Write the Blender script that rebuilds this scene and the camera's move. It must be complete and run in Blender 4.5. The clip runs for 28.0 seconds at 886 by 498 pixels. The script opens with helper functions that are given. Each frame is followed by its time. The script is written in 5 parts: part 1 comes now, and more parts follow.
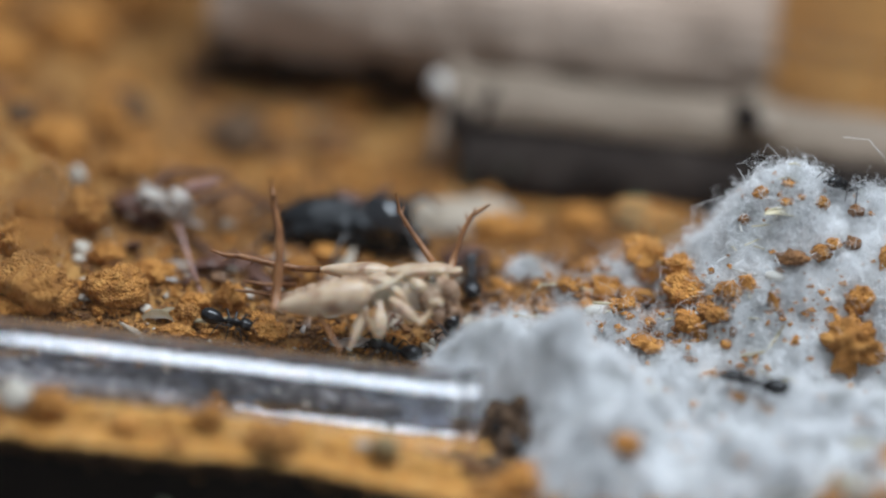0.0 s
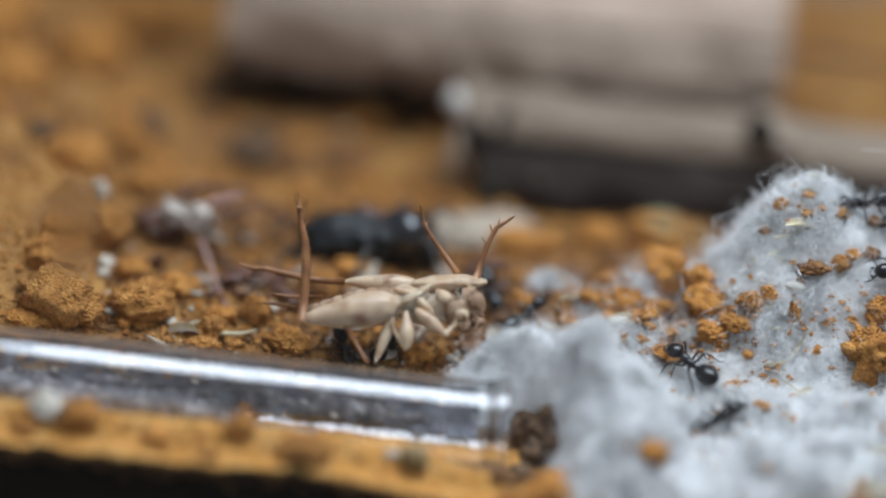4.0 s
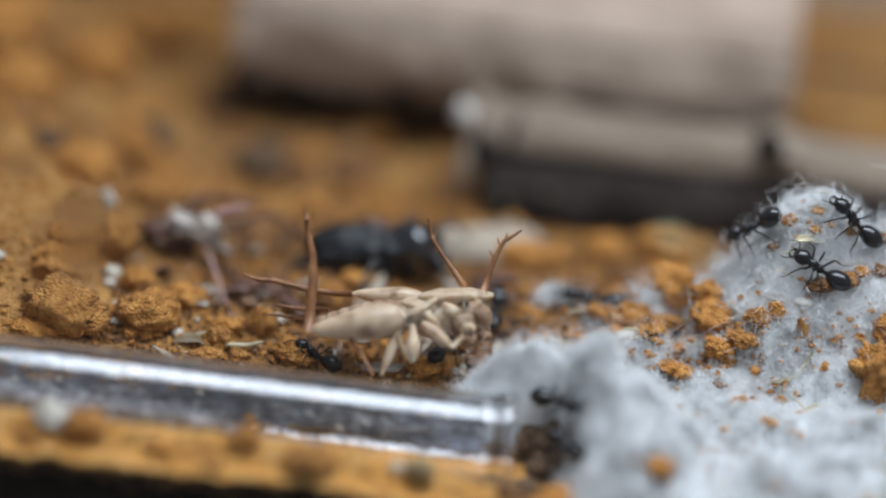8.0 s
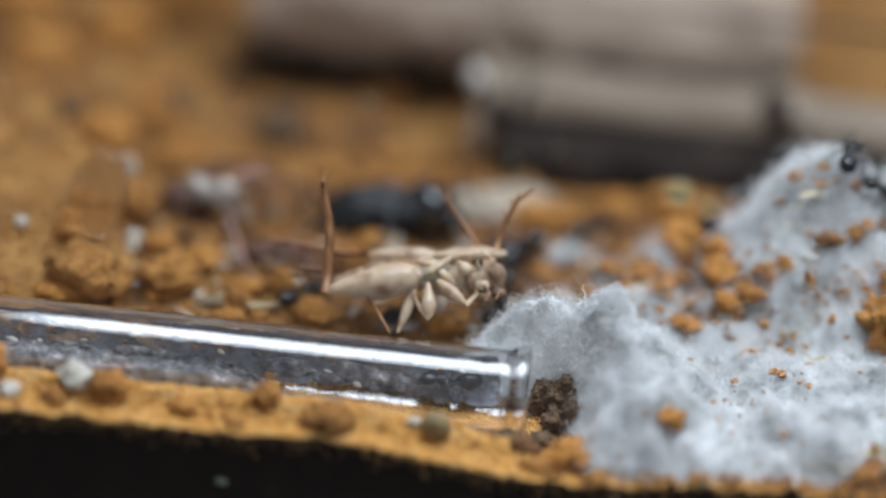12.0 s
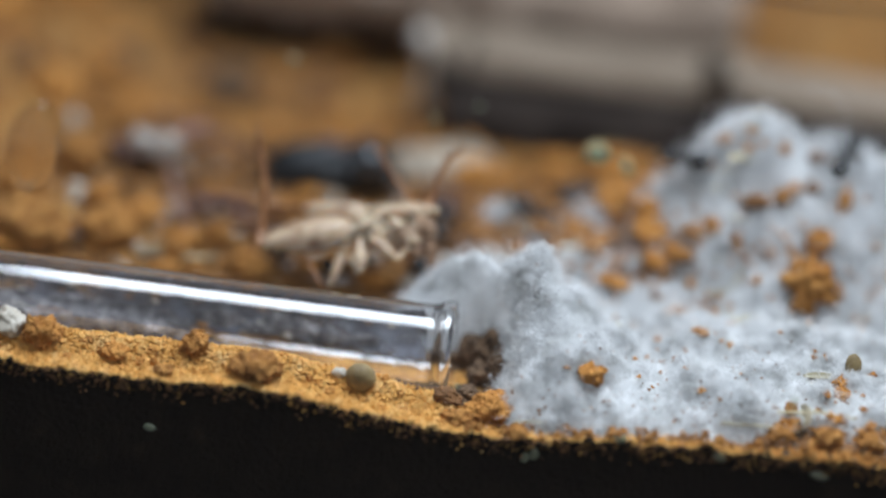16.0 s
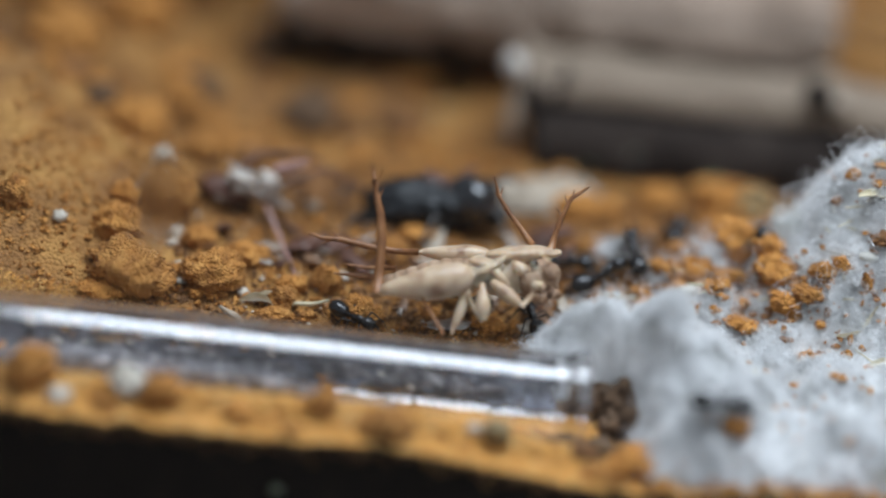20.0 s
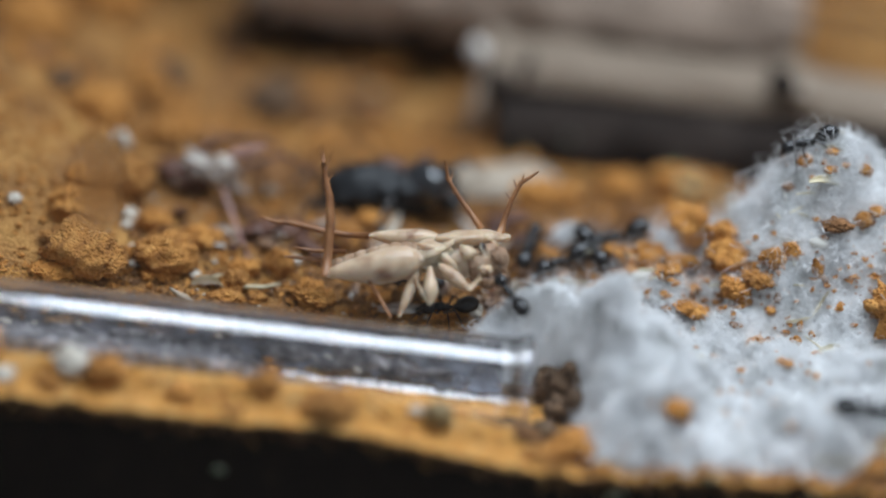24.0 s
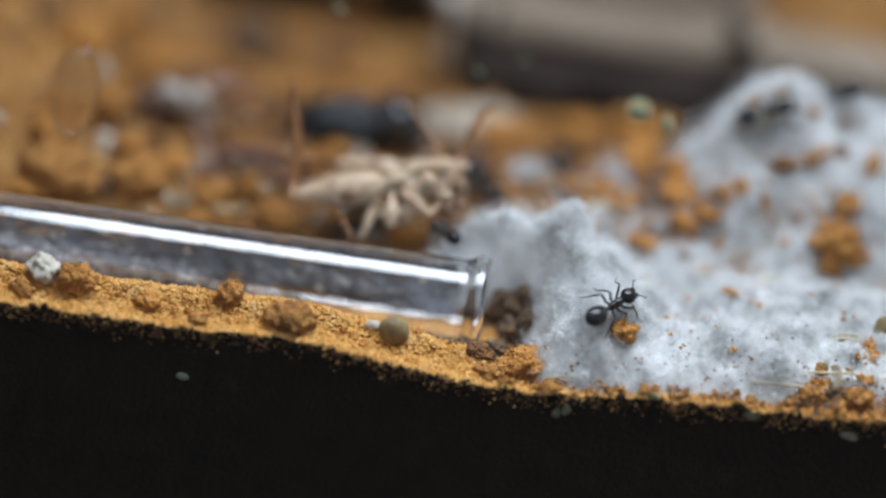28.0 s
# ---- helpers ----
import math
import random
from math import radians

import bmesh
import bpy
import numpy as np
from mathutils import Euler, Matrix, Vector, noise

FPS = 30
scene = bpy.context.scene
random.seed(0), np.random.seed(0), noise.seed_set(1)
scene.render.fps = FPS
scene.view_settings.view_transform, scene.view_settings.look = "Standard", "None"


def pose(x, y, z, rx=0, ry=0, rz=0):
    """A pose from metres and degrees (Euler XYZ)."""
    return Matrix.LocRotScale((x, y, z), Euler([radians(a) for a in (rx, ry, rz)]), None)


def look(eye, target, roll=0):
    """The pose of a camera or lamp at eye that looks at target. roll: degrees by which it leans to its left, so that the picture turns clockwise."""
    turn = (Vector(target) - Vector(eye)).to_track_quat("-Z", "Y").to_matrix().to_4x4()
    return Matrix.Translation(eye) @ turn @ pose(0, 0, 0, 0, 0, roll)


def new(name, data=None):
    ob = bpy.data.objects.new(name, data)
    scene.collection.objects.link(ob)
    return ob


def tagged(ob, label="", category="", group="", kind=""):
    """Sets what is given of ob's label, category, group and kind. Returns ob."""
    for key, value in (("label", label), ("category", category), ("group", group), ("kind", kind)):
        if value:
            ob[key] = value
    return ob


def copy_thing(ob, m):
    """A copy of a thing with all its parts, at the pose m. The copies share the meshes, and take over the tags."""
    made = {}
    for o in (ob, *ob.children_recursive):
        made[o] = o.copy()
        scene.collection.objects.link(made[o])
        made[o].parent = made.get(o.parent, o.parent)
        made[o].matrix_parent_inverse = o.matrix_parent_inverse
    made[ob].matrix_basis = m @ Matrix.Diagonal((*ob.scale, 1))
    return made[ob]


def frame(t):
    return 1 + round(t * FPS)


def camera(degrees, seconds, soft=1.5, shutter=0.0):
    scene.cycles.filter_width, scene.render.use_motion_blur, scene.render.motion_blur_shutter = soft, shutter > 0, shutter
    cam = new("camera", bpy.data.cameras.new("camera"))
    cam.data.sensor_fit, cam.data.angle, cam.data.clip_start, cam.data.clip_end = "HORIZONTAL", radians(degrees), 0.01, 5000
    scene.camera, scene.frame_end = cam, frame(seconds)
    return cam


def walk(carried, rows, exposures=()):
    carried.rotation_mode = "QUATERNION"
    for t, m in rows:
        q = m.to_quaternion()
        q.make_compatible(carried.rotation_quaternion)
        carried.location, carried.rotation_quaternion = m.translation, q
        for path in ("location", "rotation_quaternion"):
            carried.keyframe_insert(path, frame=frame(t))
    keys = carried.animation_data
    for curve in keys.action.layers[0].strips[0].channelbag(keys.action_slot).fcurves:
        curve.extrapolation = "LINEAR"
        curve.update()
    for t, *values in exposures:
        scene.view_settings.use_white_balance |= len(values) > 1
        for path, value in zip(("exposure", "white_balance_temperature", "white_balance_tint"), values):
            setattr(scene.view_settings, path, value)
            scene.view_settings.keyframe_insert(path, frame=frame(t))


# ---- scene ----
MM = 0.001
# time, eye and target in millimetres, roll in degrees
PATH = [
    (0, (4.9, -460.4, 225.9), (-8.92, 25.11, 23.23), 5.74),
    (0.5, (-0.3, -462.9, 223.4), (-8.24, 23.69, 23.07), 5.72),
    (1, (-1.7, -461.1, 221.4), (-8.86, 25.97, 22.14), 5.56),
    (1.5, (-2.6, -460.0, 220.7), (-9.10, 27.37, 22.15), 5.76),
    (2, (-4.1, -462.5, 223.3), (-9.97, 24.60, 24.10), 5.74),
    (2.5, (-1.7, -462.0, 221.6), (-8.79, 25.31, 23.12), 5.79),
    (3, (-3.3, -460.5, 221.6), (-11.64, 27.28, 24.18), 5.82),
    (3.5, (-2.3, -466.3, 221.1), (-8.66, 22.29, 25.67), 5.82),
    (4, (-7.8, -467.2, 221.4), (-13.12, 21.58, 26.35), 5.89),
    (4.5, (-7.9, -471.4, 222.8), (-12.98, 17.54, 28.26), 5.94),
    (6.5, (-6.9, -469.4, 219.7), (-14.67, 20.18, 26.75), 5.74),
    (7, (-6.6, -469.3, 220.2), (-15.11, 20.20, 27.27), 5.77),
    (7.5, (-5.9, -468.6, 221.8), (-13.77, 20.48, 27.68), 5.89),
    (8, (-8.3, -465.8, 221.2), (-14.59, 23.55, 27.75), 6.39),
    (8.5, (-8.7, -469.1, 221.8), (-12.41, 20.44, 28.59), 6.27),
    (9, (-12.7, -467.6, 219.5), (-14.93, 22.37, 27.51), 6.26),
    (9.5, (-14.6, -468.6, 218.8), (-15.40, 21.76, 27.71), 6.13),
    (10, (-13.5, -468.9, 220.0), (-15.01, 21.24, 28.29), 6.29),
    (10.5, (-14.2, -466.2, 220.3), (-15.46, 23.72, 27.96), 6.64),
    (11, (-11.2, -465.9, 219.5), (-11.50, 23.26, 25.50), 6.36),
    (11.5, (-9.5, -470.7, 219.8), (-13.55, 17.83, 24.18), 5.82),
    (13.5, (12.3, -490.0, 229.5), (-14.32, -2.90, 32.03), 5.44),
    (14, (14.2, -487.1, 227.0), (-11.36, 0.01, 29.36), 5.47),
    (14.5, (14.4, -489.0, 226.7), (-10.13, -1.84, 29.05), 5.57),
    (15, (16.8, -487.9, 223.0), (-6.66, -0.63, 25.51), 5.56),
    (15.5, (17.4, -489.1, 222.5), (-4.09, -1.89, 24.61), 5.59),
    (16, (15.5, -487.4, 224.1), (-3.04, -1.20, 23.56), 6.06),
    (16.5, (9.4, -484.2, 224.1), (-8.06, 1.96, 23.41), 6.40),
    (17, (7.7, -484.4, 221.3), (-7.14, 2.48, 22.14), 6.36),
    (17.5, (6.3, -488.5, 221.8), (-11.74, -1.56, 23.07), 6.18),
    (18, (-4.7, -483.6, 227.0), (-19.54, 7.28, 21.92), 6.16),
    (18.5, (-20.4, -479.3, 229.7), (-25.31, 11.79, 16.63), 6.02),
    (19, (-25.1, -475.9, 229.8), (-25.14, 12.12, 14.82), 6.46),
    (19.5, (-28.6, -468.5, 227.9), (-24.21, 14.13, 18.15), 6.94),
    (20, (-38.4, -462.0, 229.6), (-24.88, 20.55, 20.07), 6.81),
    (20.5, (-27.7, -467.1, 228.9), (-19.54, 16.13, 20.59), 6.52),
    (22.5, (-24.2, -459.4, 237.2), (-19.01, 20.09, 20.31), 6.68),
    (23, (-20.6, -461.2, 237.5), (-16.95, 18.43, 20.94), 6.69),
    (23.5, (-16.8, -462.1, 234.3), (-16.29, 18.67, 20.12), 6.52),
    (24, (-14.0, -464.4, 229.1), (-16.24, 18.16, 19.21), 6.36),
    (24.5, (-13.1, -468.4, 223.1), (-17.05, 17.05, 19.93), 6.39),
    (25, (-10.4, -486.1, 218.0), (-15.60, 3.94, 18.17), 6.77),
    (25.5, (-5.5, -489.5, 223.6), (-9.20, -5.51, 17.00), 6.86),
    (26, (-2.0, -489.3, 228.2), (-8.97, -6.14, 19.65), 7.00),
    (26.5, (-1.4, -490.6, 223.9), (-8.58, -6.26, 18.26), 6.95),
    (27, (-0.7, -491.9, 220.7), (-8.37, -6.69, 16.99), 7.11),
    (27.5, (-1.3, -493.1, 219.1), (-6.24, -7.20, 17.14), 7.38),
    (28, (-3.2, -492.3, 218.1), (-7.77, -6.09, 16.66), 7.78),
]
cam = camera(16.0, 28.0, soft=2.2)
cam.data.dof.use_dof = True
cam.data.dof.focus_distance = 0.526
cam.data.dof.aperture_fstop = 2.25
walk(cam, [(t, look(Vector(e) * MM, Vector(g) * MM, r)) for t, e, g, r in PATH])

# ---- light: one long lamp panel over the tank, in a dim room ----
world = bpy.data.worlds.new("dim_room")
scene.world = world
world.use_nodes = True
world.node_tree.nodes["Background"].inputs[0].default_value = (0.88, 0.96, 1.06, 1)
world.node_tree.nodes["Background"].inputs[1].default_value = 0.25
lamp = new("tank_lamp", bpy.data.lights.new("tank_lamp", "AREA"))
lamp.data.shape, lamp.data.size, lamp.data.size_y = "RECTANGLE", 0.345, 0.14
lamp.data.energy, lamp.data.color = 1.66, (0.825, 0.935, 1.065)
lamp.matrix_world = look((0.047, 0.008, 0.32), (0.047, 0.018, 0.0))
scene.view_settings.exposure = 0.0


# ---- materials ----
def nodes_of(name):
    m = bpy.data.materials.new(name)
    m.use_nodes = True
    nt = m.node_tree
    return m, nt, nt.nodes["Principled BSDF"]


def mix_ramp(nt, fac, stops):
    r = nt.nodes.new("ShaderNodeValToRGB")
    while len(r.color_ramp.elements) < len(stops):
        r.color_ramp.elements.new(0.5)
    for e, (p, c) in zip(r.color_ramp.elements, stops):
        e.position, e.color = p, (*c, 1)
    nt.links.new(fac, r.inputs[0])
    return r.outputs[0]


def noise_node(nt, scale, detail=4.0, rough=0.55, stretch=None, where="Object"):
    tc = nt.nodes.new("ShaderNodeTexCoord")
    n = nt.nodes.new("ShaderNodeTexNoise")
    n.inputs["Scale"].default_value, n.inputs["Detail"].default_value, n.inputs["Roughness"].default_value = scale, detail, rough
    out = tc.outputs[where]
    if stretch:
        mp = nt.nodes.new("ShaderNodeMapping")
        mp.inputs["Scale"].default_value = stretch
        nt.links.new(out, mp.inputs[0])
        out = mp.outputs[0]
    nt.links.new(out, n.inputs["Vector"])
    return n.outputs["Fac"]


def bump(nt, bsdf, height, strength, dist):
    b = nt.nodes.new("ShaderNodeBump")
    b.inputs["Strength"].default_value, b.inputs["Distance"].default_value = strength, dist
    nt.links.new(height, b.inputs["Height"])
    nt.links.new(b.outputs[0], bsdf.inputs["Normal"])


def vary(nt, colour, amount=0.25, island=False):
    """Lighter and darker pieces, piece by piece."""
    if island:
        src = nt.nodes.new("ShaderNodeNewGeometry").outputs["Random Per Island"]
    else:
        src = nt.nodes.new("ShaderNodeObjectInfo").outputs["Random"]
    mr = nt.nodes.new("ShaderNodeMapRange")
    mr.inputs["To Min"].default_value, mr.inputs["To Max"].default_value = 1 - amount, 1 + amount
    nt.links.new(src, mr.inputs[0])
    h = nt.nodes.new("ShaderNodeHueSaturation")
    nt.links.new(mr.outputs[0], h.inputs["Value"])
    nt.links.new(colour, h.inputs["Color"])
    return h.outputs[0]


def grit(nt, bsdf, scale, strength, dist):
    """Relief of packed grains."""
    tc, v = nt.nodes.new("ShaderNodeTexCoord"), nt.nodes.new("ShaderNodeTexVoronoi")
    v.inputs["Scale"].default_value = scale
    nt.links.new(tc.outputs["Object"], v.inputs["Vector"])
    n = noise_node(nt, scale * 0.35, 5.0, 0.6)
    add = nt.nodes.new("ShaderNodeMath")
    add.operation = "SUBTRACT"
    nt.links.new(n, add.inputs[0])
    nt.links.new(v.outputs["Distance"], add.inputs[1])
    bump(nt, bsdf, add.outputs[0], strength, dist)


def material(name, stops, scale, rough=0.8, detail=5.0, bump_scale=None, bump_amt=0.5, bump_dist=0.0003, stretch=None,
             spec=0.5, vary_by=None, amount=0.25, sub=0.0, trans=0.0, coat=0.0, sheen=0.0, grains=0.0, radius=(0.0012, 0.0009, 0.0006)):
    m, nt, b = nodes_of(name)
    col = mix_ramp(nt, noise_node(nt, scale, detail, 0.6, stretch), stops)
    if vary_by:
        col = vary(nt, col, amount, vary_by == "island")
    nt.links.new(col, b.inputs["Base Color"])
    b.inputs["Roughness"].default_value = rough
    b.inputs["Specular IOR Level"].default_value = spec
    b.inputs["Coat Weight"].default_value = coat
    b.inputs["Sheen Weight"].default_value = sheen
    if sub:
        b.inputs["Subsurface Weight"].default_value = sub
        b.inputs["Subsurface Radius"].default_value = radius
        b.inputs["Subsurface Scale"].default_value = 1.0
    if grains:
        grit(nt, b, grains, bump_amt, bump_dist)
    elif bump_scale:
        bump(nt, b, noise_node(nt, bump_scale, 6.0, 0.65, stretch), bump_amt, bump_dist)
    if trans:
        mx, tl = nt.nodes.new("ShaderNodeMixShader"), nt.nodes.new("ShaderNodeBsdfTranslucent")
        nt.links.new(col, tl.inputs[0])
        mx.inputs[0].default_value = trans
        nt.links.new(b.outputs[0], mx.inputs[1])
        nt.links.new(tl.outputs[0], mx.inputs[2])
        nt.links.new(mx.outputs[0], nt.nodes["Material Output"].inputs[0])
    return m


M_SAND = material("orange_sand", [(0.30, (0.10, 0.046, 0.018)), (0.42, (0.26, 0.117, 0.033)), (0.55, (0.41, 0.195, 0.050)), (0.72, (0.60, 0.32, 0.088))], 62, 0.8,
                  grains=1500, bump_amt=1.0, bump_dist=0.0007)
M_GRAIN = material("sand_grains", [(0.2, (0.60, 0.27, 0.06)), (0.5, (0.82, 0.45, 0.12)), (0.85, (0.93, 0.67, 0.32))], 300, 0.6, spec=0.35, trans=0.2, vary_by="island", amount=0.12)
M_CLOD = material("loam_clod", [(0.25, (0.28, 0.095, 0.015)), (0.5, (0.56, 0.235, 0.046)), (0.8, (0.76, 0.385, 0.105))], 520, 0.8,
                  grains=1900, bump_amt=1.0, bump_dist=0.0007, vary_by="object", amount=0.22)
M_CLOD_DARK = material("brown_clod", [(0.25, (0.13, 0.055, 0.018)), (0.6, (0.32, 0.14, 0.042)), (0.85, (0.50, 0.25, 0.08))], 450, 0.7,
                       grains=1700, bump_amt=1.0, bump_dist=0.0006, vary_by="object", amount=0.3)
M_STONE = material("olive_stone", [(0.3, (0.17, 0.11, 0.045)), (0.7, (0.30, 0.22, 0.10))], 500, 0.6, bump_scale=2000, bump_amt=0.4, bump_dist=0.0002)
M_PEAT = material("brown_soil_lump", [(0.3, (0.06, 0.037, 0.022)), (0.6, (0.18, 0.10, 0.05)), (0.85, (0.36, 0.20, 0.09))], 420, 0.85, grains=1600, bump_amt=1.0, bump_dist=0.0006)
M_QUARTZ = material("pale_stone", [(0.3, (0.42, 0.36, 0.28)), (0.7, (0.68, 0.62, 0.53))], 420, 0.45, bump_scale=1500, bump_amt=0.4, bump_dist=0.0002)
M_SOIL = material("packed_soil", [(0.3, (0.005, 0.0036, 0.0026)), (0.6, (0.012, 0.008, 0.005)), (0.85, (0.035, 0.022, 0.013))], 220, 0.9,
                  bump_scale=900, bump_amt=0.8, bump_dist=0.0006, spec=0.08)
M_COTTON = material("cotton_wool", [(0.34, (0.70, 0.70, 0.69)), (0.46, (0.82, 0.82, 0.815)), (0.60, (0.88, 0.88, 0.88))], 260, 0.95, spec=0.0, sub=0.9, radius=(0.003, 0.003, 0.003),
                    bump_scale=1500, bump_amt=1.0, bump_dist=0.0007)
M_FIBRE = material("cotton_fibre", [(0.34, (0.74, 0.74, 0.725)), (0.46, (0.89, 0.89, 0.89)), (0.60, (0.96, 0.96, 0.96))], 260, 0.6, spec=0.2, trans=0.45)
M_ANT = material("black_chitin", [(0.3, (0.004, 0.004, 0.005)), (0.7, (0.012, 0.011, 0.012))], 900, 0.22, spec=0.6, bump_scale=3500, bump_amt=0.15, bump_dist=0.00008)
M_ANT_LEG = material("dark_leg_chitin", [(0.3, (0.010, 0.008, 0.007)), (0.7, (0.03, 0.02, 0.015))], 900, 0.35)
M_BEETLE = material("black_wing_case", [(0.3, (0.004, 0.005, 0.006)), (0.7, (0.014, 0.015, 0.017))], 300, 0.42, spec=0.35, coat=0.0, bump_scale=300, bump_amt=0.12, bump_dist=0.0008)
M_BEETLE_SHINY = material("polished_black_shell", [(0.3, (0.004, 0.005, 0.006)), (0.7, (0.012, 0.013, 0.016))], 300, 0.12, spec=0.8, coat=0.6)
M_CRICKET = material("pale_cricket_skin", [(0.30, (0.27, 0.15, 0.09)), (0.42, (0.47, 0.335, 0.225)), (0.6, (0.60, 0.465, 0.33)), (0.8, (0.72, 0.61, 0.475))], 240, 0.3, sub=0.8, radius=(0.0016, 0.0011, 0.0007),
                     bump_scale=420, bump_amt=0.3, bump_dist=0.0006)
M_CRICKET_TAN = material("tan_cricket_skin", [(0.25, (0.14, 0.065, 0.035)), (0.5, (0.40, 0.25, 0.155)), (0.8, (0.62, 0.47, 0.34))], 330, 0.4, sub=0.3, bump_scale=600, bump_amt=0.9, bump_dist=0.0009)
M_CRICKET_LEG = material("brown_shin", [(0.3, (0.13, 0.045, 0.015)), (0.6, (0.31, 0.135, 0.05)), (0.85, (0.54, 0.33, 0.16))], 420, 0.4, sub=0.15)
M_CRICKET_DARK = material("brown_mouthparts", [(0.3, (0.10, 0.05, 0.03)), (0.7, (0.34, 0.19, 0.10))], 500, 0.4)
M_EYE = material("dark_eye", [(0.3, (0.02, 0.012, 0.01)), (0.7, (0.05, 0.03, 0.02))], 900, 0.25)
M_BARK = material("grey_bark", [(0.25, (0.17, 0.12, 0.086)), (0.5, (0.36, 0.264, 0.198)), (0.8, (0.48, 0.362, 0.282))], 45, 0.85, stretch=(0.45, 1, 1),
                  bump_scale=160, bump_amt=0.8, bump_dist=0.002)
M_BARK_THIN = material("weathered_bark", [(0.25, (0.10, 0.074, 0.052)), (0.5, (0.215, 0.162, 0.116)), (0.8, (0.33, 0.252, 0.188))], 60, 0.85, stretch=(0.3, 1, 1),
                       bump_scale=180, bump_amt=1.0, bump_dist=0.002)
# near black: knot and torn bark, also the shade painted under the branches
M_DARK_BARK_SHADE = material("dark_bark_and_shade", [(0.3, (0.011, 0.008, 0.007)), (0.6, (0.032, 0.024, 0.020)), (0.85, (0.08, 0.062, 0.050))], 80, 0.95, spec=0.12, bump_scale=200, bump_amt=1.0, bump_dist=0.0015)
M_PALE_WOOD = material("torn_pale_wood", [(0.3, (0.50, 0.45, 0.40)), (0.7, (0.74, 0.70, 0.65))], 160, 0.8, bump_scale=400, bump_amt=0.6, bump_dist=0.0008)
M_BARK_END = material("cut_wood", [(0.3, (0.30, 0.22, 0.15)), (0.7, (0.56, 0.48, 0.40))], 120, 0.85, bump_scale=300, bump_amt=0.6, bump_dist=0.001)
M_HUSK = material("straw_husk", [(0.3, (0.46, 0.38, 0.22)), (0.7, (0.74, 0.68, 0.50))], 300, 0.55, sub=0.2, vary_by="object", amount=0.2)
M_SEED = material("grey_seed_coat", [(0.3, (0.42, 0.39, 0.34)), (0.7, (0.68, 0.66, 0.60))], 400, 0.5, stretch=(0.3, 1, 1))
M_DEAD = material("reddish_brown_husk", [(0.3, (0.045, 0.02, 0.014)), (0.7, (0.19, 0.085, 0.055))], 300, 0.45, spec=0.4, bump_scale=900, bump_amt=0.5)
M_PALE_WING = material("pale_membrane", [(0.3, (0.20, 0.15, 0.12)), (0.5, (0.42, 0.36, 0.31)), (0.7, (0.62, 0.57, 0.52))], 260, 0.45, sub=0.3)
M_PINK = material("pinkish_membrane", [(0.3, (0.34, 0.17, 0.14)), (0.7, (0.58, 0.38, 0.34))], 300, 0.35, sub=0.2)
M_WASTE = material("nest_waste", [(0.35, (0.03, 0.026, 0.026)), (0.5, (0.10, 0.09, 0.09)), (0.62, (0.20, 0.18, 0.18)), (0.75, (0.55, 0.52, 0.50))], 420, 0.8, bump_scale=900, bump_amt=0.9, bump_dist=0.0006)
M_CARD = material("pale_wood_chip", [(0.3, (0.26, 0.20, 0.14)), (0.5, (0.42, 0.345, 0.265)), (0.7, (0.52, 0.44, 0.35))], 150, 0.8, bump_scale=500, bump_amt=0.4)
M_LICHEN = material("green_lichen", [(0.3, (0.16, 0.19, 0.07)), (0.7, (0.34, 0.36, 0.17))], 500, 0.85, bump_scale=900, bump_amt=0.7)
M_WALL = material("grey_room_wall", [(0.3, (0.30, 0.29, 0.28)), (0.7, (0.36, 0.35, 0.34))], 3, 0.9)
M_TABLE = material("dark_table", [(0.3, (0.03, 0.022, 0.018)), (0.7, (0.06, 0.045, 0.035))], 12, 0.6, stretch=(0.2, 1, 1))


def glass(name, ior, tint=(1, 1, 1), rough=0.0):
    m, nt, b = nodes_of(name)
    b.inputs["Base Color"].default_value = (*tint, 1)
    b.inputs["Transmission Weight"].default_value = 1.0
    b.inputs["Roughness"].default_value = rough
    b.inputs["IOR"].default_value = ior
    return m


m_film, nt_film, b_film = nodes_of("grey_dust_film")
nt_film.links.new(mix_ramp(nt_film, noise_node(nt_film, 260, 8, 0.7), [(0.3, (0.06, 0.056, 0.064)), (0.42, (0.12, 0.12, 0.138)), (0.56, (0.19, 0.195, 0.23)), (0.78, (0.34, 0.35, 0.39))]), b_film.inputs["Base Color"])
b_film.inputs["Roughness"].default_value = 0.7
gaps, clear = nt_film.nodes.new("ShaderNodeMixShader"), nt_film.nodes.new("ShaderNodeBsdfTransparent")
worn = mix_ramp(nt_film, noise_node(nt_film, 150, 7, 0.65, (0.6, 1, 1)), [(0.36, (0, 0, 0)), (0.50, (0.75, 0.75, 0.75)), (0.7, (1, 1, 1))])
nt_film.links.new(worn, gaps.inputs[0])
nt_film.links.new(clear.outputs[0], gaps.inputs[1])
nt_film.links.new(b_film.outputs[0], gaps.inputs[2])
nt_film.links.new(gaps.outputs[0], nt_film.nodes["Material Output"].inputs[0])
M_FILM = m_film

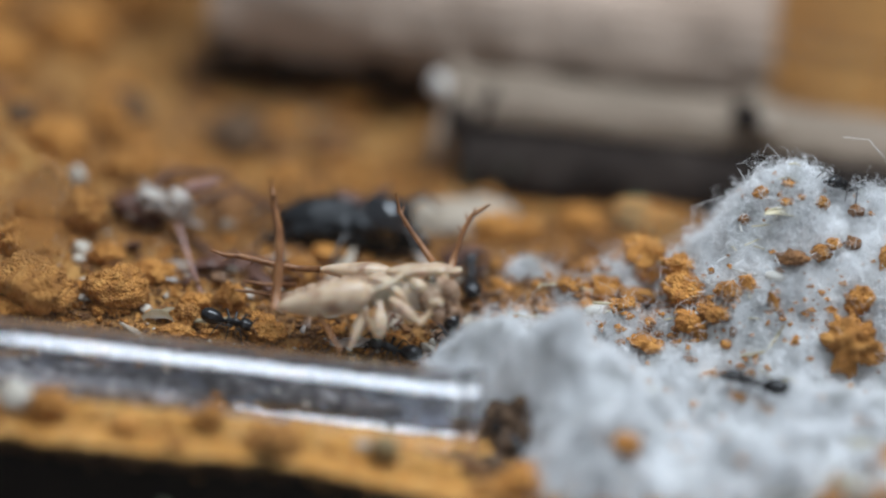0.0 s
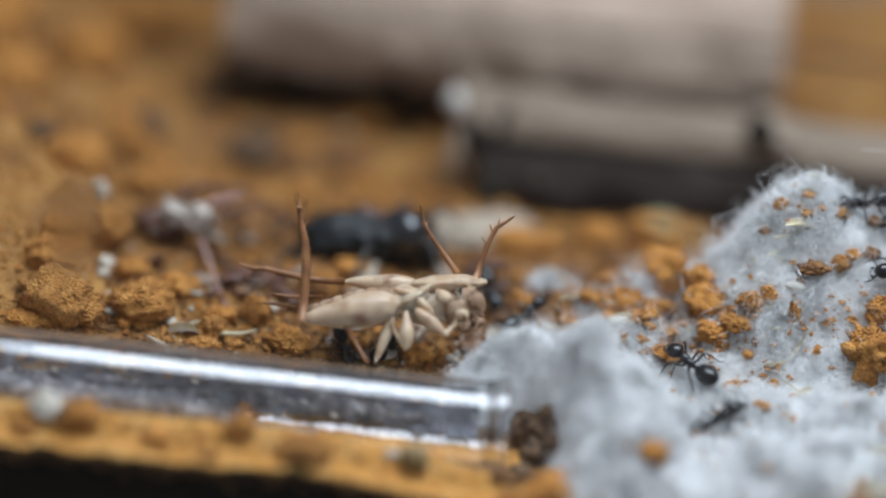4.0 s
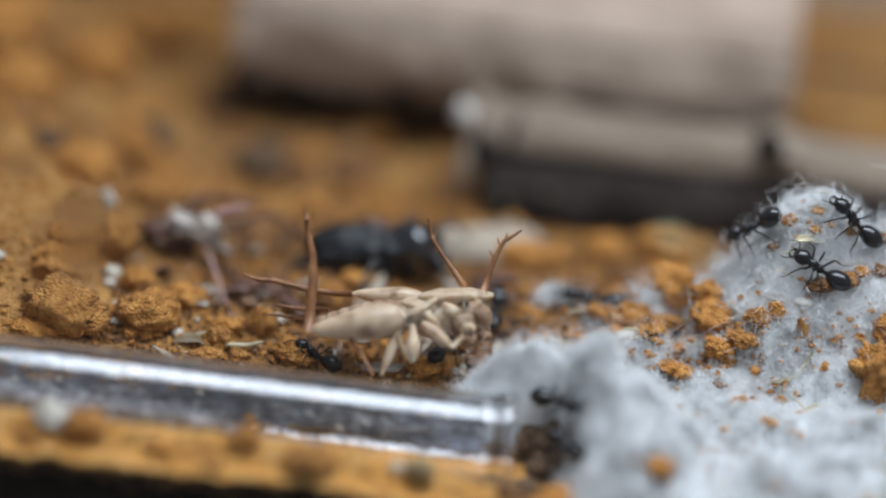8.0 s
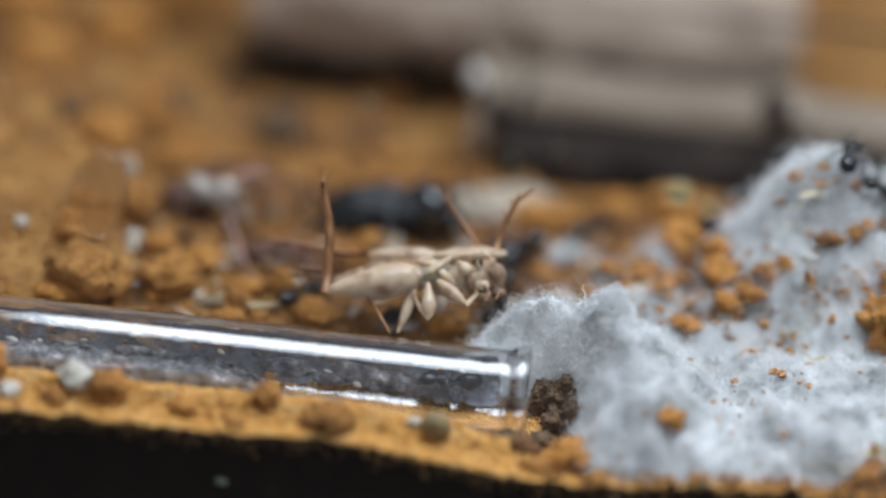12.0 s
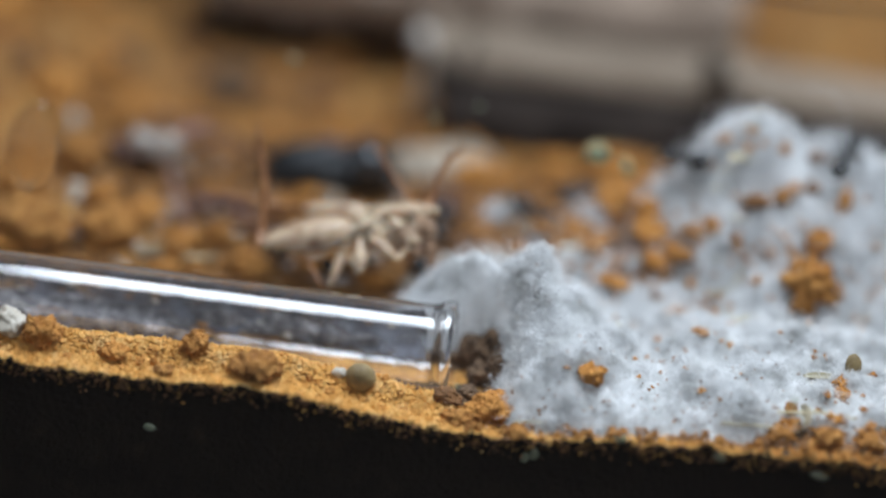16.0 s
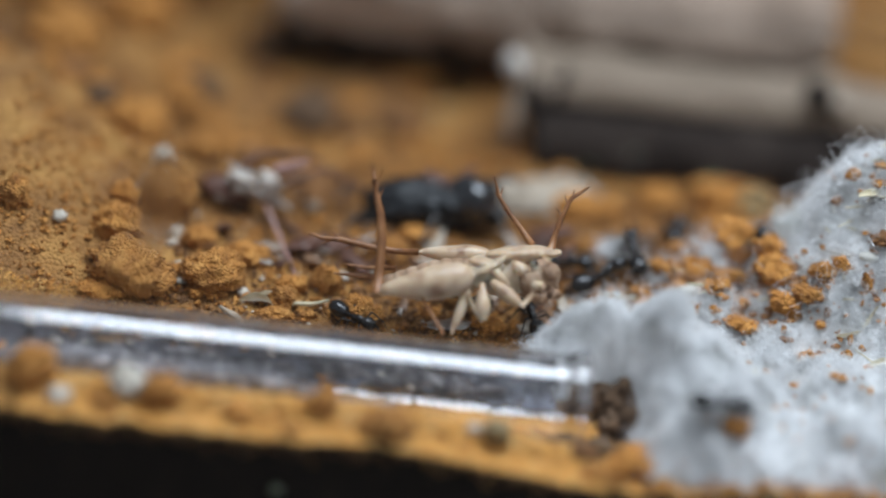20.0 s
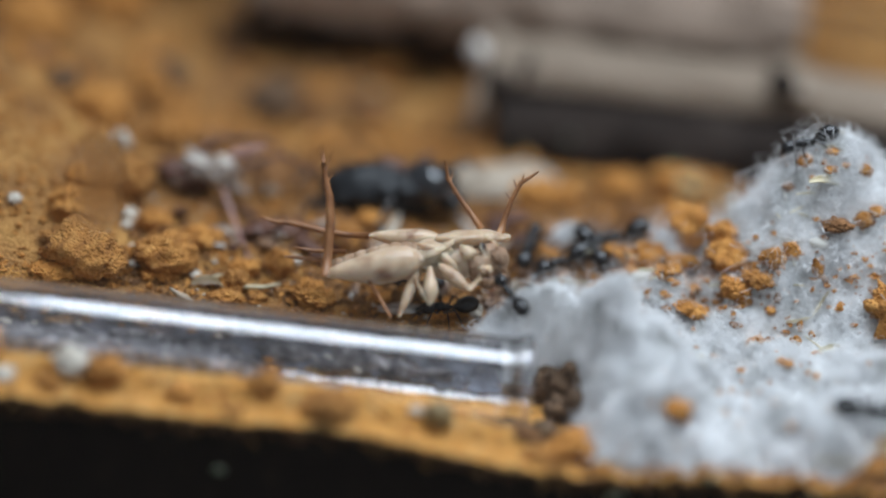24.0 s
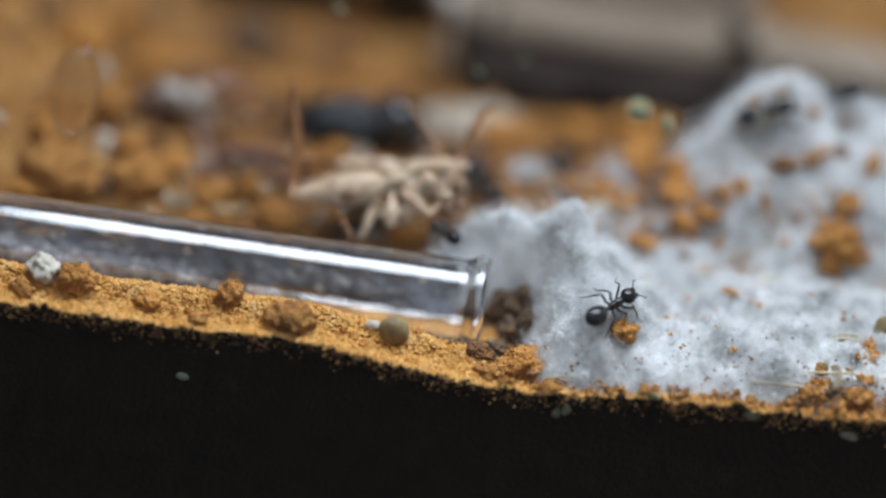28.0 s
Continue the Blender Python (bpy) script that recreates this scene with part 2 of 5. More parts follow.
m_speck, nt_speck, b_speck = nodes_of("pale_green_speck")
mixer, thin = nt_speck.nodes.new("ShaderNodeMixShader"), nt_speck.nodes.new("ShaderNodeBsdfTranslucent")
speck_col = mix_ramp(nt_speck, noise_node(nt_speck, 700), [(0.3, (0.45, 0.52, 0.36)), (0.7, (0.80, 0.82, 0.68))])
nt_speck.links.new(speck_col, thin.inputs[0])
nt_speck.links.new(speck_col, b_speck.inputs["Base Color"])
mixer.inputs[0].default_value = 0.8
nt_speck.links.new(b_speck.outputs[0], mixer.inputs[1])
nt_speck.links.new(thin.outputs[0], mixer.inputs[2])
nt_speck.links.new(mixer.outputs[0], nt_speck.nodes["Material Output"].inputs[0])
M_SPECK = m_speck

M_GLASS = glass("test_tube_glass", 1.7, (0.985, 0.99, 1.0))
M_PANE = glass("tank_pane", 1.49, (0.995, 1.0, 0.997))


# ---- mesh helpers, in millimetres ----
def smooth(a, b, v):
    u = np.clip((v - a) / (b - a), 0.0, 1.0)
    return u * u * (3 - 2 * u)


def mesh_of(name, verts, faces, mat, flat=False):
    me = bpy.data.meshes.new(name)
    if isinstance(faces, np.ndarray):
        n, k = faces.shape
        me.vertices.add(len(verts))
        me.vertices.foreach_set("co", (np.asarray(verts, np.float32) * MM).ravel())
        me.loops.add(n * k)
        me.loops.foreach_set("vertex_index", faces.astype(np.int32).ravel())
        me.polygons.add(n)
        me.polygons.foreach_set("loop_start", np.arange(0, n * k, k, dtype=np.int32))
        me.update(calc_edges=True)
    else:
        me.from_pydata((np.asarray(verts, float) * MM).tolist(), [], faces)
    me.polygons.foreach_set("use_smooth", [not flat] * len(me.polygons))
    me.materials.append(mat)
    me.update()
    return me


def join(*geoms):
    vs, fs, n = [], [], 0
    for v, f in geoms:
        vs.append(np.asarray(v, float))
        fs += [tuple(i + n for i in q) for q in f]
        n += len(v)
    return np.concatenate(vs), fs


def part(name, geom, mat, parent, label="", flat=False):
    ob = new(name, mesh_of(name, geom[0], geom[1], mat, flat))
    ob.parent = parent
    if label:
        ob["label"] = label
    return ob


def thing(name, geom, mat, label, category, group="", kind="", at=(0, 0, 0), turn=(0, 0, 0), flat=False):
    ob = new(name, mesh_of(name, geom[0], geom[1], mat, flat))
    ob.matrix_basis = pose(at[0] * MM, at[1] * MM, at[2] * MM, *turn)
    return tagged(ob, label, category, group, kind)


def holder(name, label, category, group="", at=(0, 0, 0), turn=(0, 0, 0)):
    ob = new(name)
    ob.empty_display_size = 0.002
    ob.matrix_basis = pose(at[0] * MM, at[1] * MM, at[2] * MM, *turn)
    return tagged(ob, label, category, group)


def ball(radii, at=(0, 0, 0), turn=(0, 0, 0), rings=10, segs=14, taper=0.0, lump=0.0, lump_scale=1.0, seed=0.0):
    """An ellipsoid along x; taper thins its +x end, lump makes it uneven."""
    v, f = [], []
    for i in range(1, rings):
        a = math.pi * i / rings
        for j in range(segs):
            b = 2 * math.pi * j / segs
            v.append((-math.cos(a), math.sin(a) * math.cos(b), math.sin(a) * math.sin(b)))
    v = [(-1, 0, 0)] + v + [(1, 0, 0)]
    for j in range(segs):
        f.append((0, 1 + (j + 1) % segs, 1 + j))
        e = 1 + (rings - 2) * segs
        f.append((len(v) - 1, e + j, e + (j + 1) % segs))
        for i in range(rings - 2):
            p = 1 + i * segs
            f.append((p + j, p + (j + 1) % segs, p + segs + (j + 1) % segs, p + segs + j))
    v = np.array(v)
    v[:, 1:] *= (1 - taper * (v[:, :1] + 1) / 2)
    if lump:
        for q in v:
            s = Vector(q) * lump_scale + Vector((seed * 7.3, seed * 3.1, -seed * 5.7))
            q *= 1 + lump * (noise.noise(s) + 0.5 * noise.noise(s * 2.3) + 0.28 * noise.noise(s * 5.1))
    v = v * np.array(radii)
    r = np.array(Euler([radians(a) for a in turn]).to_matrix())
    return v @ r.T + np.array(at), f


def rod(points, radii, segs=7, closed=True):
    """A round rod through points, with a radius for each."""
    pts = [Vector(p) for p in points]
    if not hasattr(radii, "__len__"):
        radii = [radii] * len(pts)
    v, f, up = [], [], Vector((0.13, 0.21, 0.97))
    for i, p in enumerate(pts):
        d = (pts[min(i + 1, len(pts) - 1)] - pts[max(i - 1, 0)]).normalized()
        a = d.cross(up)
        if a.length < 0.05:
            a = d.cross(Vector((1, 0, 0)))
        a.normalize()
        b = d.cross(a)
        for j in range(segs):
            t = 2 * math.pi * j / segs
            v.append(p + (a * math.cos(t) + b * math.sin(t)) * radii[i])
    for i in range(len(pts) - 1):
        for j in range(segs):
            k = (j + 1) % segs
            f.append((i * segs + j, i * segs + k, (i + 1) * segs + k, (i + 1) * segs + j))
    if closed:
        f.append(tuple(range(segs)))
        f.append(tuple(range(len(v) - 1, len(v) - segs - 1, -1)))
    return np.array([tuple(q) for q in v]), f


def lathe(profile, segs=48):
    """Turns (x, radius) pairs round the x axis."""
    v, f = [], []
    for x, r in profile:
        for j in range(segs):
            t = 2 * math.pi * j / segs
            v.append((x, r * math.cos(t), r * math.sin(t)))
    for i in range(len(profile) - 1):
        for j in range(segs):
            k = (j + 1) % segs
            f.append((i * segs + k, (i + 1) * segs + k, (i + 1) * segs + j, i * segs + j))
    return np.array(v), f


# ---- the lie of the land ----
def ripple(x, y, s, seed=0.0):
    """Cheap smooth bumps, about -1 to 1."""
    return (np.sin(x / s * 1.7 + 1.3 * np.sin(y / s * 1.1 + seed) + seed) * np.cos(y / s * 1.9 + 1.1 * np.sin(x / s * 0.9 - seed * 2))
            + 0.5 * np.sin(x / s * 3.9 + y / s * 2.3 + seed * 3) * np.cos(y / s * 4.3 - x / s * 1.2)) / 1.5


def ground_z(x, y):
    edge = np.interp(x, [-140, -80, -47, -28, -14, -3, 7, 24, 42, 66, 140], [3.0, 1.4, 1.4, 2.0, 0.0, -1.1, -1.7, -0.2, 1.0, 1.5, 2.0])
    rise = np.interp(y, [-22, 4, 10, 16, 22, 30, 45, 60, 84, 112, 220], [0, 0.6, 3.0, 5.5, 7.3, 9.3, 12, 13, 14, 16, 24])
    z = edge * (1 - smooth(-8, 8, y)) + rise
    groove = np.exp(-((y + 1) / 5.0) ** 2) * (1 - smooth(-2, 6, x))
    z = z * (1 - groove) + groove * -1.0
    berm = np.interp(x, [-140, -80, -61, -42, -23, -9, -2, 4, 9], [3.6, 3.5, 3.4, 3.6, 3.2, 3.0, 2.4, 1.0, 0])
    z = z + berm * np.exp(-((y + 10.6) / 2.7) ** 2)
    z = z + 17 * np.exp(-((x + 108) / 27) ** 2 - ((y - 52) / 34) ** 2)
    z = z + 9 * np.exp(-((x + 100) / 30) ** 2 - ((y - 120) / 40) ** 2)
    z = z + 3.0 * np.exp(-((x - 26) / 15) ** 2 - ((y - 44) / 10) ** 2) + 4.2 * np.exp(-((x - 12) / 13) ** 2 - ((y - 36) / 9) ** 2)
    z = z + 3.4 * np.exp(-((x - 27) / 8) ** 2 - ((y - 38) / 8) ** 2)
    amp = 0.25 + 0.9 * smooth(8, 40, y) + 1.2 * smooth(62, 95, y) + 1.6 * smooth(30, 60, y) * (1 - smooth(-70, -35, x))
    return z + amp * (ripple(x, y, 9.0) + 0.45 * ripple(x, y, 3.4, 2.0)) + 0.10 * ripple(x, y, 1.1, 4.0) + 0.35 * (1 - smooth(-10, -5, y)) * ripple(x, y, 2.1, 6.0)


def value_noise(x, y, seed=0.0):
    """Smooth random values between 0 and 1, one lump to a unit."""
    x, y = np.asarray(x, float), np.asarray(y, float)
    ix, iy = np.floor(x), np.floor(y)
    u, v = x - ix, y - iy
    u, v = u * u * (3 - 2 * u), v * v * (3 - 2 * v)

    def corner(p, q):
        h = np.sin(p * 127.1 + q * 311.7 + seed * 74.7) * 43758.5453
        return h - np.floor(h)
    return (corner(ix, iy) * (1 - u) + corner(ix + 1, iy) * u) * (1 - v) + (corner(ix, iy + 1) * (1 - u) + corner(ix + 1, iy + 1) * u) * v


def puffs(x, y):
    """Round lumps of wadding with creases between them."""
    wx, wy = x + 0.9 * ripple(x, y, 3.1, 2.0), y + 0.9 * ripple(y, x, 2.7, 4.0)
    out = 0.0
    for size, high, seed in ((7.0, 3.8, 1.0), (3.6, 2.4, 2.0), (1.8, 1.2, 3.0), (0.8, 0.4, 4.0)):
        out = out + high * (np.abs(2 * value_noise((wx * 0.94 + wy * 0.34) / size, (wy * 0.94 - wx * 0.34) / size, seed) - 1) - 0.42)
    return out


def cotton_t(x, y):
    """Thickness of the cotton on the ground; below 0 there is none."""
    sheet = smooth(8, 15, x - 0.12 * (y - 2)) * smooth(-17.5, -11, y) * (1 - smooth(25, 32, y)) * (1 - 0.45 * smooth(8, 24, y))
    t = 7.0 * sheet - 0.8
    # the ridge behind the tube and over its mouth
    top = np.interp(x, [-17, -13, -9, -6, -3.5, -1, 3, 7, 12, 15, 18, 24, 32], [0, 5.0, 7.5, 10.2, 14.2, 17.8, 19.0, 17.0, 17.5, 13.0, 8.0, 3.0, 0])
    mid = np.interp(x, [-15, 0, 6, 14], [10.0, 10.4, 9.0, 6.5])
    wide = np.interp(x, [-15, 0, 7, 16], [2.4, 3.2, 5.2, 7.0])
    t = t + top * np.exp(-np.abs((y - mid) / wide) ** 2.2)
    t = t + 5.0 * np.exp(-((x - 21) / 9) ** 2 - ((y + 3) / 9) ** 2)
    t = t + 5.0 * np.exp(-((x - 55) / 16) ** 2 - ((y - 4) / 9) ** 2)
    # the mound at the back
    crest = np.interp(x, [27, 30, 33, 36, 40, 44, 48, 53, 60, 70, 90, 110], [0, 4.5, 12, 18, 23, 27.5, 29.5, 27.5, 26, 26, 22, 8])
    t = t + crest * np.exp(-np.abs((y - 36) / 12.0) ** 2.2)
    t = t + 2.2 * np.exp(-((x - 26) / 6) ** 2 - ((y - 25.5) / 4) ** 2)
    # wisps among the crumbs
    t = t + 3.0 * smooth(0.25, 0.75, value_noise(x / 4.5, y / 4.0, 9.0)) * smooth(-4, 4, x) * (1 - smooth(24, 34, x)) * smooth(20, 26, y) * (1 - smooth(38, 44, y))
    t = t + puffs(x, y) * (0.25 + 0.75 * smooth(0.0, 5, t))
    hollow = 1 - smooth(4.0, 8.5, np.abs(y + 1)) * 1.0
    return t - 25 * hollow * (1 - smooth(2.5, 8.0, x))


def surface_z(x, y):
    return ground_z(x, y) + np.maximum(cotton_t(x, y), 0.0)


# ---- end of the land ----


# ---- the setting ----
FRONT = -18.0


def grid(xs, ys, zf, keep=None):
    x, y = np.meshgrid(xs, ys)
    z = zf(x, y)
    nx, ny = len(xs), len(ys)
    v = np.stack([x.ravel(), y.ravel(), z.ravel()], 1)
    i = (np.arange(ny - 1)[:, None] * nx + np.arange(nx - 1)[None]).ravel()
    q = np.stack([i, i + 1, i + nx + 1, i + nx], 1)
    if keep is not None:
        k = keep(x, y).ravel()
        q = q[k[q].any(1)]
        used = np.unique(q)
        back = np.full(len(v), -1)
        back[used] = np.arange(len(used))
        v, q = v[used], back[q]
    return v, q.tolist()


def build_ground():
    xs = np.unique(np.concatenate([np.arange(-140, -95, 2.5), np.arange(-95, 90, 0.75), np.arange(90, 141, 2.5)]))
    ys = np.concatenate([np.arange(FRONT, 40, 0.6), np.arange(40, 90, 1.2), np.arange(90, 221, 2.6)])
    rng = np.random.RandomState(3)
    v, f = grid(xs, ys, ground_z)
    near = v[:, 1] < 60
    v[near, 2] += rng.normal(0, 0.09, near.sum())
    ground = thing("ground", (v, f), M_SAND, "orange sand and crumbled loam spread over the tank floor", "sand", kind="structure")
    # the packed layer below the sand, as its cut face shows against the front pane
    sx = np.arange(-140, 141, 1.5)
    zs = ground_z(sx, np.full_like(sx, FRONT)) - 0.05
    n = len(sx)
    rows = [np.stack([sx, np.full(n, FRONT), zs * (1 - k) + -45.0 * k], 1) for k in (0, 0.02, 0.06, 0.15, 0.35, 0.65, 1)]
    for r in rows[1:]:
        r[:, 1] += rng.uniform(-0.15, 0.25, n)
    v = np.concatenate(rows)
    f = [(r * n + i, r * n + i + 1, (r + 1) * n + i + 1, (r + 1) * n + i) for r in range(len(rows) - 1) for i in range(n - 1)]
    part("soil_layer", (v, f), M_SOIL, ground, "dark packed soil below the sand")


def slab(x0, x1, y0, y1, z0, z1, bevel=0.4):
    bm = bmesh.new()
    bmesh.ops.create_cube(bm, size=1)
    for q in bm.verts:
        q.co = ((x0 + x1) / 2 + q.co.x * (x1 - x0), (y0 + y1) / 2 + q.co.y * (y1 - y0), (z0 + z1) / 2 + q.co.z * (z1 - z0))
    if bevel:
        bmesh.ops.bevel(bm, geom=bm.edges[:], offset=bevel, segments=2, affect="EDGES")
    g = np.array([tuple(q.co) for q in bm.verts]), [tuple(w.index for w in p.verts) for p in bm.faces]
    bm.free()
    return g


def build_tank():
    pane = thing("wall_front_pane", slab(-146, 146, FRONT - 3.4, FRONT - 0.4, -48, 80), M_PANE, "clear acrylic front pane of the tank, speckled with dirt",
                 "tank wall", kind="structure", flat=True)
    pane.visible_shadow = False
    for n, (x0, x1, y0, y1) in {"wall_back": (-146, 146, 221, 225), "wall_west": (-146, -141, -21, 220.5), "wall_east": (141, 146, -21, 220.5)}.items():
        thing(n, slab(x0, x1, y0, y1, -48, 80), M_WALL, "plain wall of the tank", "tank wall", kind="structure", flat=True)
    thing("tank_base", slab(-146, 146, FRONT - 3.4, 225, -52, -48.2), M_TABLE, "dark base under the tank", "tank base", kind="structure", flat=True)
    thing("table", slab(-700, 700, -700, 500, -82, -52.4, 2), M_TABLE, "dark wooden table top under the tank", "table", kind="structure", flat=True)


# ---- the test tube ----
TUBE_Y, TUBE_Z, TUBE_R = -1.0, 6.1, 7.1


def build_tube():
    h = holder("test_tube", "clear glass test tube lying on orange sand, mouth against cotton", "test tube", at=(0, TUBE_Y, TUBE_Z), turn=(0, 0.4, 0))
    r, w = TUBE_R, 0.6
    outer = [(-150.0, 0.01), (-149.6, 2.2), (-148.2, 4.4), (-146, 6.0), (-143, 6.9), (-139, r), (-70, r), (-6, r), (-3.6, r)]
    inner = [(-3.6, r - w), (-6, r - w), (-70, r - w), (-139, r - w), (-143, 6.9 - w), (-146, 6.0 - w), (-148, 3.6), (-148.7, 1.5), (-148.8, 0.01)]
    body = outer + [(-2.6, r + 0.15), (-1.8, r + 0.8), (-0.8, r + 1.15), (0.1, r + 0.9), (0.5, r + 0.2), (0.45, r - 0.4), (0.0, r - w + 0.1), (-1.2, r - w)] + inner
    part("tube_body", lathe(body, 64), M_GLASS, h).visible_shadow = False
    return h


# ---- cotton wool ----
def build_cotton():
    h = holder("cotton_wool", "fluffy white cotton wool strewn with crumbs of loam", "cotton wool")
    xs, ys = np.arange(-18, 110, 0.42), np.arange(-17.5, 64, 0.42)
    rng = np.random.RandomState(5)
    v, f = grid(xs, ys, lambda x, y: ground_z(x, y) + cotton_t(x, y) - 0.45, lambda x, y: cotton_t(x, y) > -0.3)
    t = cotton_t(v[:, 0], v[:, 1])
    v += rng.normal(0, 0.10, v.shape) * smooth(0, 2, t)[:, None]
    part("wadding", (v, np.array(f)), M_COTTON, h)

    # fibres, twisted ribbons as cotton is: most in tufts that stand off the lumps, the rest loose
    def slope(x, y):
        e = 0.5
        return (surface_z(x + e, y) - surface_z(x - e, y)) / (2 * e), (surface_z(x, y + e) - surface_z(x, y - e)) / (2 * e)

    def sown(n, box, seed_rng):
        """Points strewn evenly over the cotton's slopes."""
        x, y = seed_rng.uniform(box[0], box[1], n * 7), seed_rng.uniform(box[2], box[3], n * 7)
        gx, gy = slope(x, y)
        area = np.minimum(np.sqrt(1 + gx ** 2 + gy ** 2), 3.5) / 3.5
        ok = (cotton_t(x, y) > 0.05) & (seed_rng.uniform(0, 1, len(x)) < area)
        return x[ok][:n], y[ok][:n]

    S = 4
    cx, cy = sown(16000, (-15, 78, -17, 46), rng)
    proud = puffs(cx, cy) + rng.normal(0, 0.35, len(cx)) > 0.05
    cx, cy = cx[proud], cy[proud]
    near = np.repeat(np.arange(len(cx)), 30)
    spread = rng.gamma(2.0, 0.30, len(near))
    turn = rng.uniform(0, 6.283, len(near))
    lx, ly = sown(50000, (-15, 78, -17, 46), rng)
    px = np.concatenate([cx[near] + spread * np.cos(turn), lx])
    py = np.concatenate([cy[near] + spread * np.sin(turn), ly])
    tuft = np.arange(len(px)) < len(near)
    ok = cotton_t(px, py) > -0.1
    px, py, tuft = px[ok], py[ok], tuft[ok]
    n = len(px)
    gx, gy = slope(px, py)
    up = np.stack([-gx, -gy, np.ones(n)], 1)
    up /= np.linalg.norm(up, axis=1, keepdims=True)
    d = rng.normal(0, 1, (n, 3))
    d -= up * (d * up).sum(1, keepdims=True)
    d /= np.linalg.norm(d, axis=1, keepdims=True)
    lift = np.where(tuft, rng.uniform(0.1, 1.7, n), rng.normal(0.3, 0.5, n))
    d = d + up * lift[:, None]
    frizz = np.where(py > 24, 1.35, 1.0)
    ln = frizz * np.where(tuft, 0.6 + rng.gamma(2.0, 0.40, n), 0.9 + rng.gamma(2.0, 0.85, n)) / S
    P = np.zeros((n, S + 1, 3))
    P[:, 0] = np.stack([px, py, surface_z(px, py) - 0.35], 1)
    for i in range(S):
        d = d + rng.normal(0, 0.55, (n, 3)) - up * (0.22 * i)
        d /= np.linalg.norm(d, axis=1, keepdims=True)
        P[:, i + 1] = P[:, i] + d * ln[:, None]
    P[:, :, 1] = np.maximum(P[:, :, 1], FRONT + 0.2)
    rad = 0.021 + 0.034 * rng.uniform(0, 1, n) ** 1.5
    D = np.gradient(P, axis=1)
    D /= np.linalg.norm(D, axis=2, keepdims=True) + 1e-9
    A = np.cross(D, rng.normal(0, 1, (n, 1, 3)))
    A /= np.linalg.norm(A, axis=2, keepdims=True) + 1e-9
    V = np.stack([P - A * rad[:, None, None], P + A * rad[:, None, None]], 2).reshape(-1, 3)
    base = np.arange(n)[:, None] * (S + 1) * 2 + np.arange(S)[None] * 2
    q = np.stack([base, base + 1, base + 3, base + 2], -1).reshape(-1, 4)
    tagged(part("loose_fibres", (V, q), M_FIBRE, h), kind="stuff")


# ---- branches behind ----
def branch(name, label, a, b, ra, rb, seed, segs=40, rings=70, sag=0.0, knots=(), bark=None, end=None, shade_below=None):
    """An uneven round branch from a to b, its origin at a; below a given height (-1 to 1) its shade is painted on as
    dark bark.
    """
    d = Vector(b) - Vector(a)
    L = d.length
    ax = d.normalized()
    s1 = ax.cross(Vector((0, 0, 1))).normalized()
    s2 = s1.cross(ax)
    v, f = [], []
    for i in range(rings + 1):
        u = i / rings
        c = ax * (u * L) + s2 * (sag * math.sin(u * math.pi) + 0.5 * noise.noise(Vector((u * 5, seed, 0))))
        for j in range(segs):
            t = 2 * math.pi * j / segs
            n3 = Vector((u * L / 9, math.cos(t) * 1.3 + seed, math.sin(t) * 1.3))
            r = (ra + (rb - ra) * u) * (1 + 0.11 * noise.noise(n3) + 0.05 * noise.noise(n3 * 3.1) + 0.02 * noise.noise(Vector((u * L / 30, t * 4, seed))))
            for ku, kt, kr, kw in knots:
                dt = (t - kt + math.pi) % (2 * math.pi) - math.pi
                r += kr * math.exp(-((u - ku) * L / kw) ** 2 - (dt / 0.5) ** 2)
            v.append(c + (s1 * math.cos(t) + s2 * math.sin(t)) * r)
    for i in range(rings):
        for j in range(segs):
            k = (j + 1) % segs
            f.append((i * segs + j, i * segs + k, (i + 1) * segs + k, (i + 1) * segs + j))
    h = holder(name, label, "branch", at=a)
    v = np.array([tuple(p) for p in v])
    # lower faces get the dark material, as painted shade on the underside
    if shade_below is None:
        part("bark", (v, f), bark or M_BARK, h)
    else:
        low = [math.sin(2 * math.pi * (q[0] % segs + 0.5) / segs) < shade_below + 0.12 * noise.noise(Vector((q[0] // segs * 0.2, seed, 0.0))) for q in f]
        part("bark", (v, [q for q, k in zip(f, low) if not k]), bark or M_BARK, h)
        part("shaded_underside", (v, [q for q, k in zip(f, low) if k]), M_DARK_BARK_SHADE, h, "underside with its shade painted in dark")
    for e, name2 in ((0, "cut_end"), (rings, "far_cut_end")):
        ring = [Vector(v[e * segs + j]) for j in range(segs)]
        c = sum(ring, Vector()) / segs
        sgn = -1 if e == 0 else 1
        pts = [tuple(p) for p in ring] + [tuple(c + (p - c) * 0.75 + ax * sgn * 0.5 + ax * 0.5 * noise.noise(p * 0.6)) for p in ring] + [tuple(c - ax * sgn * 0.6)]
        fc = [(j, (j + 1) % segs, segs + (j + 1) % segs, segs + j) for j in range(segs)] + [(segs + j, segs + (j + 1) % segs, 2 * segs) for j in range(segs)]
        part(name2, (np.array(pts), fc), end or M_BARK_END, h, "pale rough cut end")
    return h


